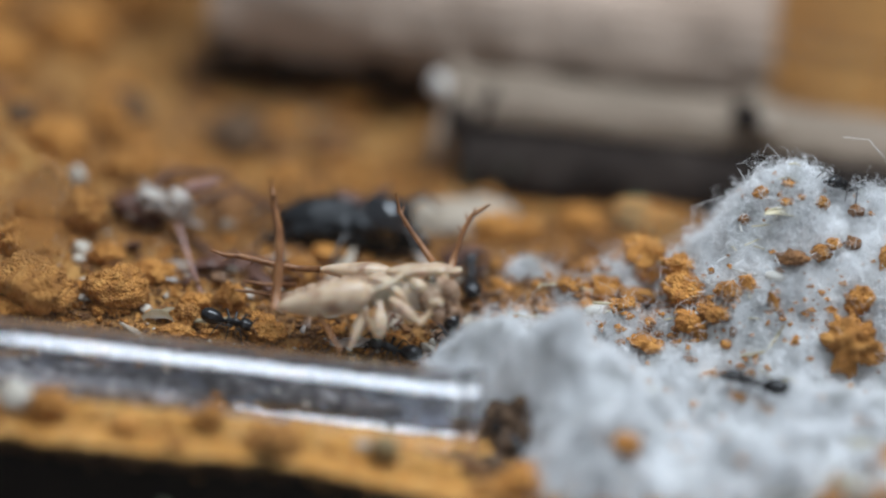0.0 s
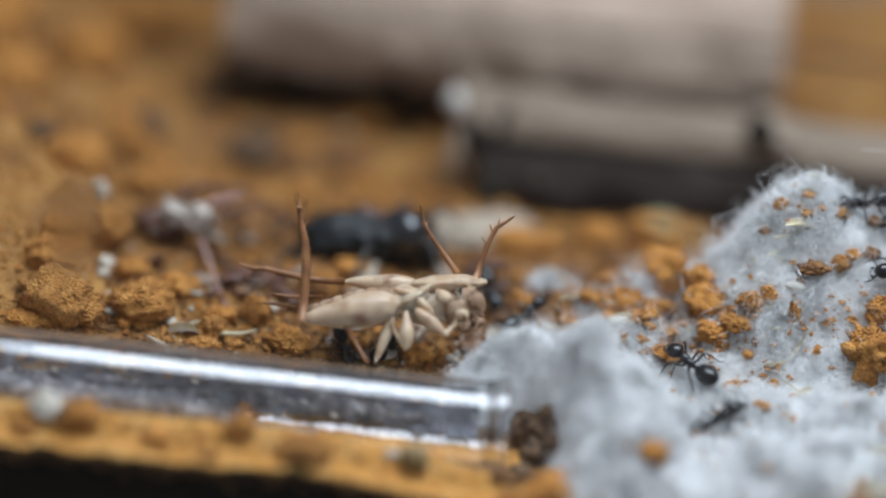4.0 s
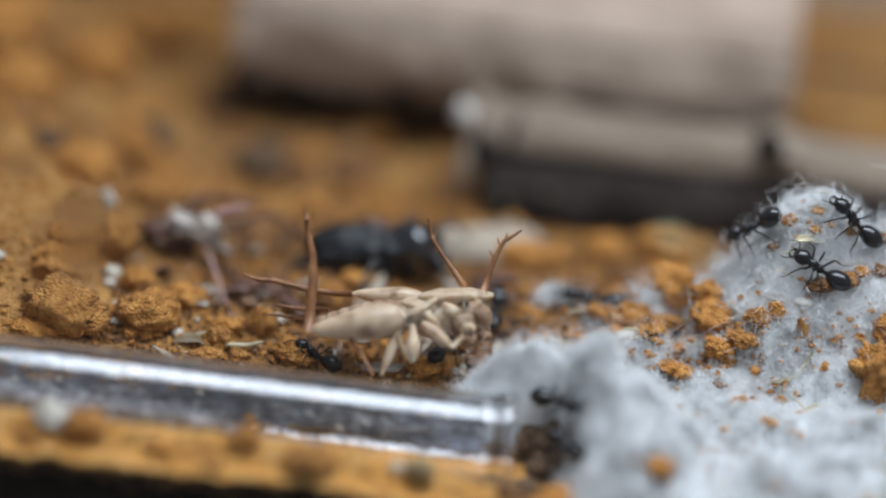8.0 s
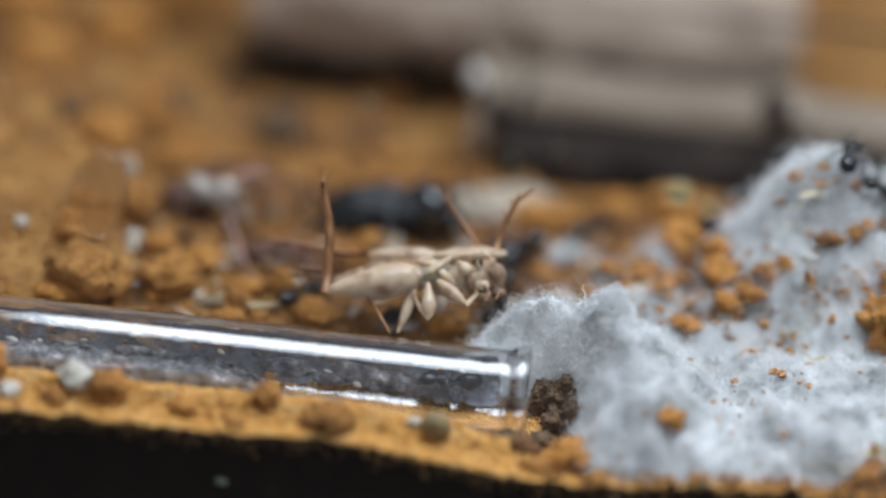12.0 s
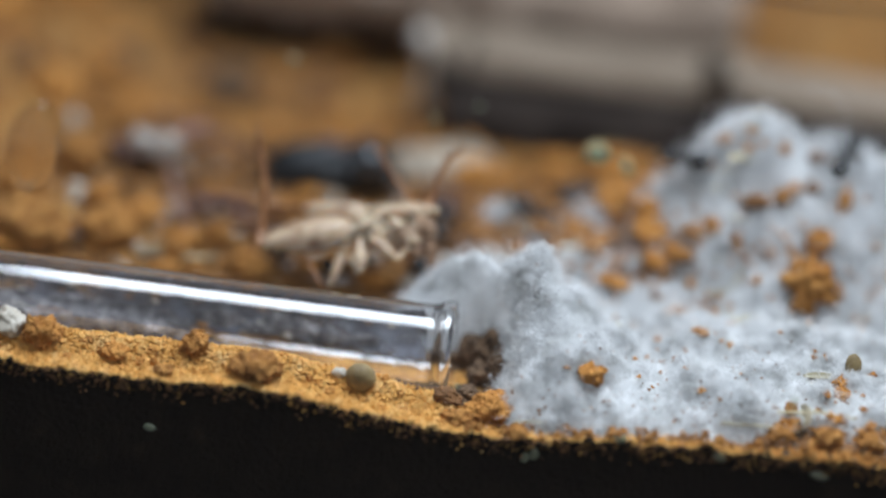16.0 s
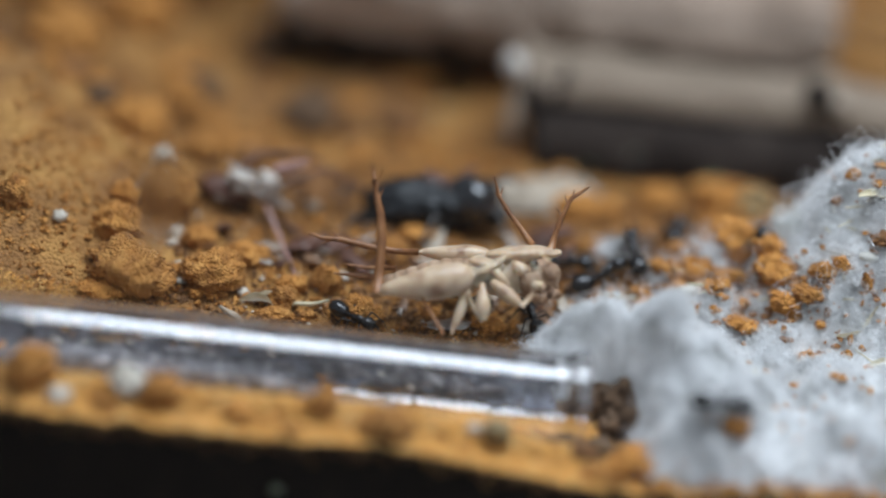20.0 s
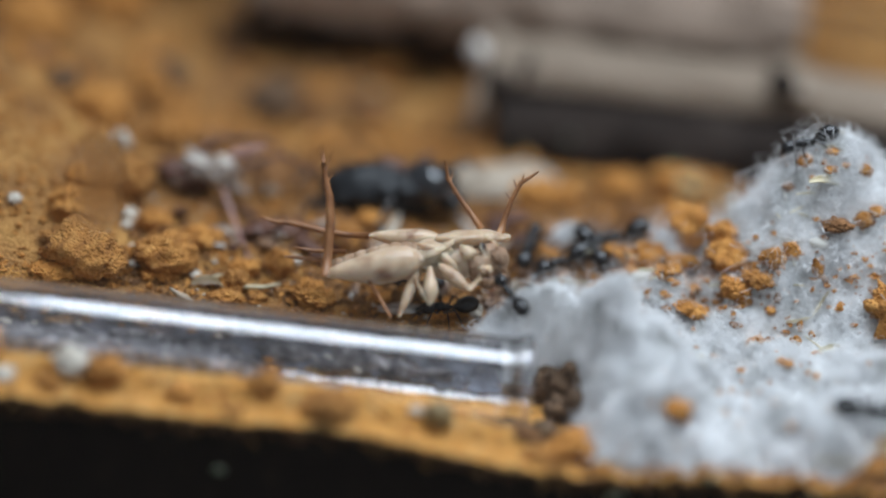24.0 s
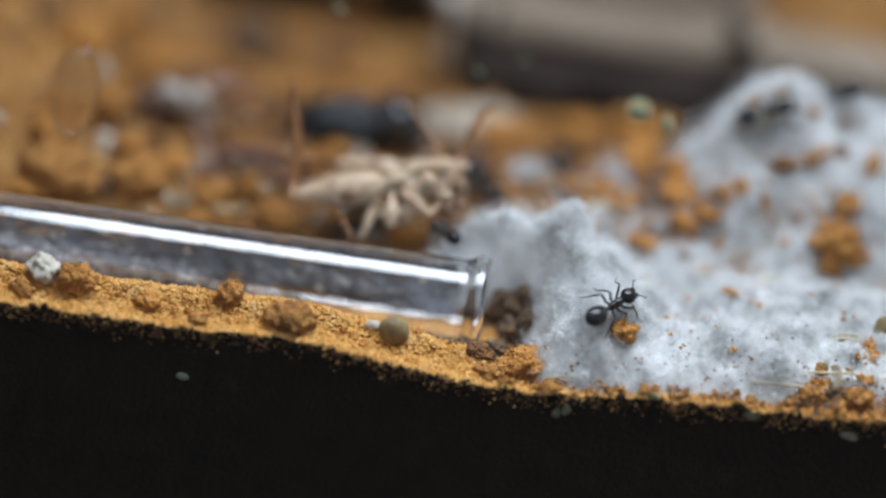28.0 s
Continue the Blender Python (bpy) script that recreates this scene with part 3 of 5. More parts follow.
def build_branches():
    branch("thick_branch", "thick grey-brown branch with a dark underside on the sand", (-59, 119, 36.5), (46.5, 119, 36.5), 19.5, 20, 1.7, shade_below=-0.39)
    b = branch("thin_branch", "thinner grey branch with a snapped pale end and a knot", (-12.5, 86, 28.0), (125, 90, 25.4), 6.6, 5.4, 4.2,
           bark=M_BARK_THIN, shade_below=-0.12, knots=((0.41, 2.2, 3.0, 2.4), (0.005, 1.4, 1.4, 3.0), (0.13, 4.0, -0.8, 6.0), (0.5, 1.0, -1.2, 10.0)))
    # local to the thin branch's snapped end
    part("knot", join(ball((2.6, 2.4, 3.0), (54.8, -4.6, 4.4), (0, 20, 0), 12, 16, 0.2, 0.3, 1.6, 3), rod([(53.5, -3, 3.2), (52.5, -5, 7.6)], [1.5, 0.8], 10)), M_DARK_BARK_SHADE, b, "dark broken knot")
    part("branch_stub", ball((1.8, 1.4, 1.6), (58.4, -4.6, 3.4), (0, 10, 0), 12, 16, 0.2, 0.3, 1.8, 6), M_BARK_END, b, "brownish scar beside the knot")
    part("torn_wood", ball((2.0, 3.0, 3.2), (-1.4, -3.2, 3.4), (0, -20, 20), 12, 16, 0.2, 0.35, 1.7, 5), M_PALE_WOOD, b, "pale torn wood at the snapped end")
    part("splinter", ball((1.3, 2.0, 7.0), (-0.6, -5.0, -6.0), (0, 6, 10), 14, 16, 0.2, 0.4, 1.9, 8), M_BARK_END, b, "pale splinter hanging from the snapped end")
    part("torn_bark", join(ball((2.6, 3.0, 7.5), (3.4, -5.0, -3.2), (0, -14, 0), 14, 18, 0.2, 0.4, 1.8, 9), ball((1.6, 2.4, 5.0), (7.0, -4.8, 0.6), (0, 24, 0), 12, 16, 0.3, 0.4, 1.8, 12)), M_DARK_BARK_SHADE, b, "dark flap of torn bark")
    # dark branch shape added to stand in for the shade under the thin branch
    branch("shade_branch", "dark branch shape standing in for the shade below the thin branch", (-9, 83, 17.6), (125, 87, 16.6), 8.2, 7.6, 9.1, bark=M_DARK_BARK_SHADE, end=M_DARK_BARK_SHADE,
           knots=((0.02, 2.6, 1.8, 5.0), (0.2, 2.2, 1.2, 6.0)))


# ---- crumbs of loam, stones and grains ----
CLOD_LOOK = {
    "clod": (M_CLOD, "soil_clod", "rough orange crumb of dried loam", "soil clod"),
    "dark": (M_CLOD_DARK, "dark_soil_clod", "dark brown crumb of soil", "soil clod"),
    "shard": (M_CLOD, "loam_shard", "jagged orange-brown shard of loam stuck in cotton", "loam shard"),
    # soil lumps whose dark colour stands in for shade at the mouth and in pits
    "peat": (M_PEAT, "dark_soil_lump", "dark brown lump of soil, partly standing in for shade", "soil clod"),
    "stone": (M_STONE, "pebble", "smooth olive-brown pebble on the sand", "pebble"),
    "pale": (M_QUARTZ, "pale_pebble", "small whitish pebble among orange crumbs", "pebble"),
    "lichen": (M_LICHEN, "lichen_tuft", "tuft of grey-green lichen on the soil", "lichen"),
}


def clod(kind, x, y, w, h, seed):
    """A lumpy piece w wide and h high, sunk a little into what it lies on."""
    mat, name, label, cat = CLOD_LOOK[kind]
    w, h = w * 0.86, h * 0.88
    r = random.Random(seed * 31 + 7)
    lump, sc, segs = {"stone": (0.10, 1.1, 18), "pale": (0.42, 1.5, 20), "shard": (0.85, 1.5, 30)}.get(kind, (0.34, 1.7, 26))
    segs = 12 if w < 2.5 else 18 if w < 4 else segs + 12
    g = ball((w / 2, w * r.uniform(0.38, 0.48), h / 2), (0, 0, 0), (0, 0, 0), max(8, segs * 3 // 4), segs, 0.0, lump, sc, seed * 1.7)
    v = g[0]
    if kind in ("clod", "dark", "shard", "peat") and w > 3:
        # crumbly grit over the lump
        for q in v:
            p = Vector(q) * 0.9 + Vector((seed, 0, 0))
            q *= 1 + (1.1 / w) * (noise.noise(p) + 0.6 * noise.noise(p * 2.3) + 0.4 * noise.noise(p * 5.0))
    z = float(surface_z(np.array(x), np.array(y)))
    thing(name, g, mat, label, cat, group="crumbs of loam" if cat == "soil clod" else "", at=(x, y, z + h * 0.30),
          turn=(r.uniform(-14, 14), r.uniform(-10, 10) if kind != "shard" else r.uniform(-25, 25), r.uniform(-35, 35)))


def build_clods():
    clod("clod", -76.4, 19.7, 15.9, 9.8, 1)
    clod("clod", -62.8, 23.7, 12.0, 8.3, 2)
    clod("pale", -70.8, 34.2, 3.8, 4.2, 3)
    clod("pale", -69.1, 26.8, 1.5, 1.3, 4)
    clod("clod", -57.7, 30.6, 8.6, 4.4, 5)
    clod("clod", -50.5, 20.7, 5.6, 5.1, 6)
    clod("clod", -43.7, 26.6, 5.9, 5.9, 7)
    clod("clod", -37.2, 20.0, 6.7, 4.9, 8)
    clod("clod", -52.0, 17.8, 6.5, 2.8, 9)
    clod("clod", -33.9, 36.6, 7.7, 5.8, 10)
    clod("dark", -48.3, 55.2, 6.9, 5.9, 11)
    clod("clod", -66.4, 34.1, 6.7, 4.8, 12)
    clod("clod", -79.8, 30.1, 10.4, 7.6, 13)
    clod("clod", -80.9, 16.3, 8.4, 2.8, 14)
    clod("clod", -72.0, 40.6, 8.7, 8.7, 15)
    clod("pale", -74.7, 50.4, 3.9, 4.3, 16)
    clod("clod", 25.0, 38.6, 9.6, 9.4, 17)
    clod("clod", 28.3, 70.2, 11.1, 5.5, 18)
    clod("lichen", 24.3, 74.0, 6.1, 4.5, 19)
    clod("dark", 10.4, 45.1, 6.0, 4.3, 20)
    clod("clod", 15.7, 39.4, 4.4, 3.8, 21)
    clod("dark", 16.5, 57.0, 3.4, 4.6, 22)
    clod("clod", 30.9, 33.4, 6.7, 4.9, 23)
    clod("clod", 32.6, 29.8, 9.5, 6.7, 24)
    clod("clod", 18.7, 34.0, 6.7, 5.5, 25)
    clod("clod", 24.3, 32.8, 7.8, 2.7, 26)
    clod("clod", 19.1, 31.7, 4.5, 3.1, 27)
    clod("clod", 39.3, 25.3, 5.0, 3.8, 28)
    clod("clod", 42.2, 25.4, 3.3, 4.3, 29)
    clod("clod", 37.3, 23.7, 6.1, 3.0, 30)
    clod("clod", 33.7, 23.2, 6.1, 3.8, 31)
    clod("clod", 12.6, 31.9, 5.3, 2.8, 32)
    clod("dark", 10.0, 32.2, 2.5, 2.5, 33)
    clod("clod", 26.9, 21.4, 6.4, 2.6, 34)
    clod("shard", 60.4, 20.5, 9.7, 9.7, 35)
    clod("clod", 60.9, 24.9, 5.5, 6.0, 36)
    clod("clod", 53.7, 29.5, 4.2, 3.0, 37)
    clod("dark", 58.8, 30.7, 3.3, 3.0, 38)
    clod("dark", 59.1, 34.4, 3.2, 2.4, 39)
    clod("dark", 48.9, 27.1, 6.1, 3.0, 40)
    clod("clod", 42.9, 33.4, 3.3, 2.7, 41)
    clod("clod", 47.1, 32.8, 2.8, 1.6, 42)
    clod("clod", 47.0, 31.5, 3.1, 1.6, 43)
    clod("clod", 53.0, 33.8, 3.3, 2.2, 44)
    clod("clod", 49.4, 31.8, 2.2, 1.2, 45)
    clod("dark", 46.7, 91.5, 2.7, 2.1, 46)
    clod("clod", 35.5, 70.9, 2.2, 1.8, 47)
    clod("clod", 14.1, 66.3, 9.0, 4.4, 48)
    clod("clod", 4.2, 59.1, 7.0, 4.0, 49)
    clod("clod", 0.6, 37.8, 2.9, 2.1, 50)
    clod("clod", -29.3, 43.7, 8.7, 4.3, 51)
    clod("clod", -2.1, 28.2, 2.5, 1.7, 52)
    clod("clod", -15.7, 20.6, 6.5, 2.8, 53)
    clod("stone", -13.9, -12.2, 5.9, 6.3, 54)
    clod("clod", -31.1, -14.3, 9.5, 6.6, 55)
    clod("clod", -41.8, -11.7, 5.2, 4.6, 56)
    clod("clod", -67.6, -12.9, 6.6, 6.1, 57)
    clod("pale", -73.0, -11.8, 6.1, 5.0, 58)
    clod("clod", -76.0, -14.6, 4.6, 4.2, 59)
    clod("pale", -17.6, -11.4, 2.8, 2.4, 60)
    clod("clod", -55.2, -13.1, 5.5, 2.8, 61)
    clod("clod", -46.5, -16.0, 3.7, 2.2, 62)
    clod("clod", 8.4, -11.4, 9.6, 6.3, 63)
    clod("dark", 0.3, -10.5, 5.7, 3.1, 64)
    clod("clod", 2.6, -14.7, 5.0, 2.8, 65)
    clod("clod", 12.9, -16.7, 4.6, 2.4, 66)
    # lumps added to fill the shadow between tube rim and cotton
    clod("peat", 3.6, 4.8, 6.0, 8.0, 67)
    clod("peat", 6.8, 3.6, 6.0, 10.0, 68)
    clod("peat", 5.6, 0.4, 5.4, 5.0, 69)
    clod("peat", 8.2, -0.6, 4.4, 7.0, 95)
    clod("peat", 4.0, -4.6, 5.0, 2.8, 97)
    clod("peat", 7.8, -5.4, 4.0, 4.0, 98)
    clod("clod", 56.0, -14.6, 5.2, 3.4, 101)
    clod("dark", 59.6, -15.4, 4.6, 2.6, 102)
    clod("clod", 63.6, -14.6, 6.2, 4.0, 103)
    clod("dark", 67.0, -15.6, 4.8, 2.8, 104)
    clod("clod", 70.6, -14.4, 5.6, 3.8, 105)
    clod("clod", 53.0, -15.8, 3.4, 2.0, 106)
    clod("clod", 57.4, -10.8, 2.8, 2.8, 107)
    clod("clod", 65.4, -3.6, 3.0, 2.4, 108)
    clod("stone", 67.4, -0.8, 3.2, 4.6, 109)
    clod("peat", -50.7, 83.6, 11.0, 7.0, 110)
    clod("peat", -71.2, 81.2, 10.0, 7.5, 111)
    clod("dark", -33.0, 92.0, 13.0, 5.0, 112)
    clod("peat", -62.0, 112.0, 8.0, 7.0, 113)
    clod("clod", -85.0, 107.0, 17.0, 11.0, 114)
    clod("clod", -97.0, 88.0, 16.0, 12.0, 115)
    clod("clod", -78.0, 132.0, 18.0, 12.0, 116)
    clod("clod", -104.0, 112.0, 18.0, 12.0, 118)
    clod("clod", -66.0, 68.0, 10.0, 9.0, 119)
    clod("clod", -80.0, 62.0, 12.0, 10.0, 120)
    clod("peat", -88.0, 66.0, 7.0, 6.0, 121)
    clod("dark", -60.0, 62.0, 7.0, 5.0, 122)
    clod("clod", 24.0, -9.9, 5.1, 4.2, 70)
    clod("shard", 46.8, 23.1, 2.2, 4.8, 71)
    clod("clod", 37.1, 16.0, 5.7, 2.5, 72)
    clod("clod", 41.9, 6.7, 3.8, 1.3, 73)
    clod("clod", 61.0, -15.0, 4.6, 2.7, 74)
    clod("dark", 54.7, -14.9, 5.5, 2.4, 75)
    clod("clod", 65.7, -5.4, 3.7, 3.7, 76)
    clod("clod", 64.6, 29.4, 2.9, 5.8, 79)
    clod("clod", 55.7, 30.0, 3.1, 2.2, 80)
    clod("clod", -88.4, -11.9, 8.7, 8.0, 83)
    clod("clod", -94.6, 1.0, 3.7, 4.6, 84)
    clod("clod", -78.2, 0.9, 5.0, 4.1, 85)
    clod("clod", -66.5, -12.5, 5.4, 5.2, 86)
    clod("pale", -83.5, -13.9, 4.5, 3.2, 87)
    clod("clod", -97.5, 27.5, 5.8, 6.7, 88)
    clod("clod", -79.6, 37.0, 5.9, 5.9, 89)
    clod("clod", -73.5, 79.2, 10.4, 7.3, 90)
    clod("pale", -89.6, 27.5, 2.9, 2.5, 91)
    clod("clod", -37.3, 19.8, 8.0, 4.4, 92)
    clod("clod", -49.7, 25.0, 6.7, 3.9, 93)
    clod("dark", -49.7, 88.2, 11.7, 5.3, 94)


def build_small_clods():
    r = random.Random(77)
    for i in range(215):
        x, y, k = r.uniform(-4, 46), r.gauss(31, 8), "dark" if r.random() < 0.3 else "clod"
        if float(cotton_t(np.array(x), np.array(y))) > 9 and i % 6:
            x, y = 4 + 0.5 * x, 22 + 0.45 * (y - 18)
        clod(k, x, y, 1.2 + 2.9 * r.random() ** 1.6, 1.0 + 1.7 * r.random() ** 1.6, 200 + i)
    for i in range(46):
        x, y = r.uniform(8, 37), r.gauss(28.5, 2.6)
        clod("dark" if i % 8 == 0 else "clod", x, y, 1.6 + 2.8 * r.random() ** 1.7, 1.3 + 2.2 * r.random() ** 1.7, 700 + i)
    for i in range(60):
        clod(("dark", "clod", "clod", "pale")[i % 4], r.uniform(-84, -4), r.uniform(14, 46), 1.3 + 3.0 * r.random() ** 1.6, 1.0 + 2.0 * r.random() ** 1.6, 300 + i)
    for i in range(74):
        y = r.uniform(58, 175)
        w = 3.0 + 9.0 * r.random() ** 1.5
        clod("dark" if i % 4 == 0 else "clod", r.uniform(-135, -22) if i % 5 else r.uniform(-20, 110), y, w, w * r.uniform(0.45, 0.8), 500 + i)
    for i in range(48):
        clod("clod", r.uniform(-82, 2), r.uniform(-16.5, -10), 1.0 + 2.4 * r.random() ** 2, 0.8 + 1.6 * r.random() ** 2, 400 + i)


def scatter(name, n, box, size, mat, label, seed, keep, zf=surface_z, lift=0.3, squash=0.8):
    """Many tiny angular grains as one object."""
    rng = np.random.RandomState(seed)
    x, y = rng.uniform(box[0], box[1], n * 4), rng.uniform(box[2], box[3], n * 4)
    ok = keep(x, y, rng)
    x, y = x[ok][:n], y[ok][:n]
    n = len(x)
    s = size[0] + (size[1] - size[0]) * rng.power(0.45, n)
    z = zf(x, y) + s * lift
    base = np.array([(1, 0, 0), (0, 1, 0), (-1, 0, 0), (0, -1, 0), (0, 0, 1), (0, 0, -1)], float)
    V = base[None] * (s[:, None, None] * 0.5) * rng.uniform(0.65, 1.35, (n, 6, 1))
    V += rng.normal(0, 0.12, (n, 6, 3)) * s[:, None, None]
    a = rng.uniform(0, 6.283, n)
    c, q = np.cos(a)[:, None], np.sin(a)[:, None]
    X, Y = V[..., 0] * c - V[..., 1] * q, V[..., 0] * q + V[..., 1] * c
    V = np.stack([X + x[:, None], Y + y[:, None], V[..., 2] * squash + z[:, None]], -1)
    F = np.array([(0, 1, 4), (1, 2, 4), (2, 3, 4), (3, 0, 4), (1, 0, 5), (2, 1, 5), (3, 2, 5), (0, 3, 5)])
    F = (F[None] + np.arange(n)[:, None, None] * 6).reshape(-1, 3)
    thing(name, (V.reshape(-1, 3), F.tolist()), mat, label, "grains", kind="stuff", flat=True)


def build_grains():
    bare = lambda x, y, rng: (cotton_t(x, y) < 0.4) & ~((np.abs(y - TUBE_Y) < 5.5) & (x < 1))
    scatter("sand_grains", 26000, (-100, 80, FRONT + 0.2, 16), (0.18, 0.6), M_GRAIN, "loose glittering orange sand grains", 11, bare, ground_z)
    scatter("front_sand_grains", 26000, (-90, 78, FRONT + 0.05, FRONT + 9.0), (0.3, 1.15), M_GRAIN, "sand grains heaped against the front pane", 17,
            lambda x, y, rng: cotton_t(x, y) < 3.0, ground_z)
    scatter("loam_crumbs", 9000, (-100, 85, 12, 85), (0.3, 1.7), M_CLOD, "fine crumbs of orange loam", 12, bare, ground_z)
    scatter("dark_crumbs", 4600, (-70, 60, 12, 70), (0.4, 1.8), M_CLOD_DARK, "fine crumbs of dark soil", 13, bare, ground_z)
    scatter("pale_crumbs", 380, (-82, 46, 12, 54), (0.35, 1.3), M_QUARTZ, "tiny pale crumbs among the loam", 18, bare, ground_z)
    scatter("far_crumbs", 1300, (-130, 120, 60, 200), (0.8, 4.5), M_CLOD, "loose crumbs of loam further back", 14, lambda x, y, rng: x > -999, ground_z)
    on_cotton = lambda x, y, rng: (cotton_t(x, y) > 0.5) & (rng.uniform(0, 1, x.shape) < (0.10 + 0.90 * smooth(16, 25, y)) * (1 - 0.85 * smooth(25, 29, y)) * (0.4 + 0.6 * smooth(30, 38, x)))
    scatter("crumbs_on_cotton", 780, (3, 80, -15, 40), (0.3, 1.9), M_CLOD, "crumbs of loam caught in cotton", 15, on_cotton, surface_z, 0.5)
    jit = np.random.RandomState(31)
    scatter("crumbs_at_pane", 600, (4, 84, FRONT + 0.1, FRONT + 3.6), (0.3, 1.9), M_CLOD, "orange crumbs pressed against the front pane", 32, lambda x, y, rng: x > 4,
            lambda x, y: ground_z(x, y) + jit.uniform(-0.3, 1.2, x.shape))
    scatter("corner_crumbs", 700, (50, 80, FRONT + 0.1, FRONT + 6.5), (0.4, 2.2), M_CLOD, "orange-brown crumbs heaped over the cotton by the pane", 35,
            lambda x, y, rng: rng.uniform(0, 1, x.shape) < smooth(49, 58, x) * (1 - smooth(FRONT + 2, FRONT + 6, y)), lambda x, y: surface_z(x, y) + jit.uniform(-0.2, 0.5, x.shape))
    scatter("dark_corner_crumbs", 260, (50, 80, FRONT + 0.1, FRONT + 6.0), (0.4, 1.8), M_PEAT, "dark crumbs among the orange ones by the pane", 36,
            lambda x, y, rng: rng.uniform(0, 1, x.shape) < smooth(49, 58, x) * (1 - smooth(FRONT + 2, FRONT + 6, y)), lambda x, y: surface_z(x, y) + jit.uniform(-0.2, 0.5, x.shape))
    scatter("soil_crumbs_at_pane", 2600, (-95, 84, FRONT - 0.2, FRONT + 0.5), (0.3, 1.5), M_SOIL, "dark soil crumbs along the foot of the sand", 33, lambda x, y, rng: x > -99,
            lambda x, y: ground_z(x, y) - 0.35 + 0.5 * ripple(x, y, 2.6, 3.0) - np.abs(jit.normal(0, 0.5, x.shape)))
    scatter("sand_spill_at_pane", 1500, (-95, 84, FRONT - 0.2, FRONT + 0.4), (0.25, 0.8), M_GRAIN, "sand grains slipped down into the dark soil", 34, lambda x, y, rng: x > -99,
            lambda x, y: ground_z(x, y) - 0.2 - np.abs(jit.normal(0, 1.3, x.shape)) * (0.4 + 0.6 * (ripple(x, y, 4.0, 1.0) > 0)))
    scatter("soil_behind_tube", 1900, (-42, 8, 3.5, 11), (0.5, 1.8), M_PEAT, "dark soil crumbs along the tube near its mouth", 38,
            lambda x, y, rng: (cotton_t(x, y) < 1.0) & (rng.uniform(0, 1, x.shape) < smooth(-44, -26, x)), ground_z, 0.25)
    scatter("soil_at_mouth", 420, (-9, 9, -10.5, -3.5), (0.5, 1.9), M_PEAT, "dark soil crumbs under the rim of the tube", 39, lambda x, y, rng: cotton_t(x, y) < 1.0, ground_z, 0.3)
    scatter("brown_spill_at_pane", 2600, (-95, 84, FRONT - 0.2, FRONT + 0.4), (0.3, 1.1), M_CLOD_DARK, "brown crumbs slipped down against the pane", 37, lambda x, y, rng: x > -99,
            lambda x, y: ground_z(x, y) - 0.1 - np.abs(jit.normal(0, 1.2, x.shape)))
    scatter("dirt_in_cotton", 520, (9, 80, -16.5, 4), (0.2, 0.75), M_CLOD_DARK, "specks of brown dirt in the cotton by the pane", 19,
            lambda x, y, rng: (cotton_t(x, y) > 0.2) & (rng.uniform(0, 1, x.shape) < 0.15 + 0.85 * (1 - smooth(-15, -6, y))), surface_z, 0.3)
    scatter("dirt_on_cotton", 340, (3, 80, -15, 46), (0.2, 0.8), M_CLOD_DARK, "dark dirt caught in cotton", 16, on_cotton, surface_z, 0.5)


# ---- seeds, husks, straws ----
def on(x, y, lift=0.0):
    return (x, y, float(surface_z(np.array(float(x)), np.array(float(y)))) + lift)


def husk(x, y, length, width, turn, tilt, seed):
    """A split, curled husk: a bent shell with thickness."""
    v, f, n, m = [], [], 10, 7
    for k in (0, 1):
        for i in range(n + 1):
            u = i / n
            w = width * math.sin(math.pi * (0.08 + 0.84 * u)) ** 0.7
            for j in range(m + 1):
                a = (j / m - 0.5) * 2.6
                r = w * 0.5 - 0.13 * k
                v.append(((u - 0.5) * length, r * math.sin(a), r * (1 - math.cos(a)) + 0.25 * width * math.sin(u * 3.1 + seed)))
    s = (n + 1) * (m + 1)
    for k in (0, 1):
        for i in range(n):
            for j in range(m):
                a = k * s + i * (m + 1) + j
                q = (a, a + 1, a + m + 2, a + m + 1)
                f.append(q if k else q[::-1])
    rim = [i * (m + 1) for i in range(n + 1)] + [n * (m + 1) + j for j in range(1, m + 1)] + [i * (m + 1) + m for i in range(n - 1, -1, -1)] + [j for j in range(m - 1, 0, -1)]
    for a, b in zip(rim, rim[1:] + rim[:1]):
        f.append((a, b, b + s, a + s))
    thing("seed_husk", (np.array(v), f), M_HUSK, "empty straw-coloured seed husk", "seed husk", group="seed husks", at=on(x, y, width * 0.2), turn=(tilt, 0, turn))


def seed_grain(x, y, length, turn, tilt=0):
    thing("seed", ball((length / 2, length * 0.27, length * 0.25), lump=0.05, lump_scale=2), M_SEED, "pale grey oval seed", "seed", group="seeds", at=on(x, y, length * 0.15), turn=(0, tilt, turn))


def straw(x, y, pts, r, mat=None, name="straw", label="thin pale dry straw"):
    thing(name, rod(pts, r, 6), mat or M_HUSK, label, "straw", at=on(x, y, 0.4))


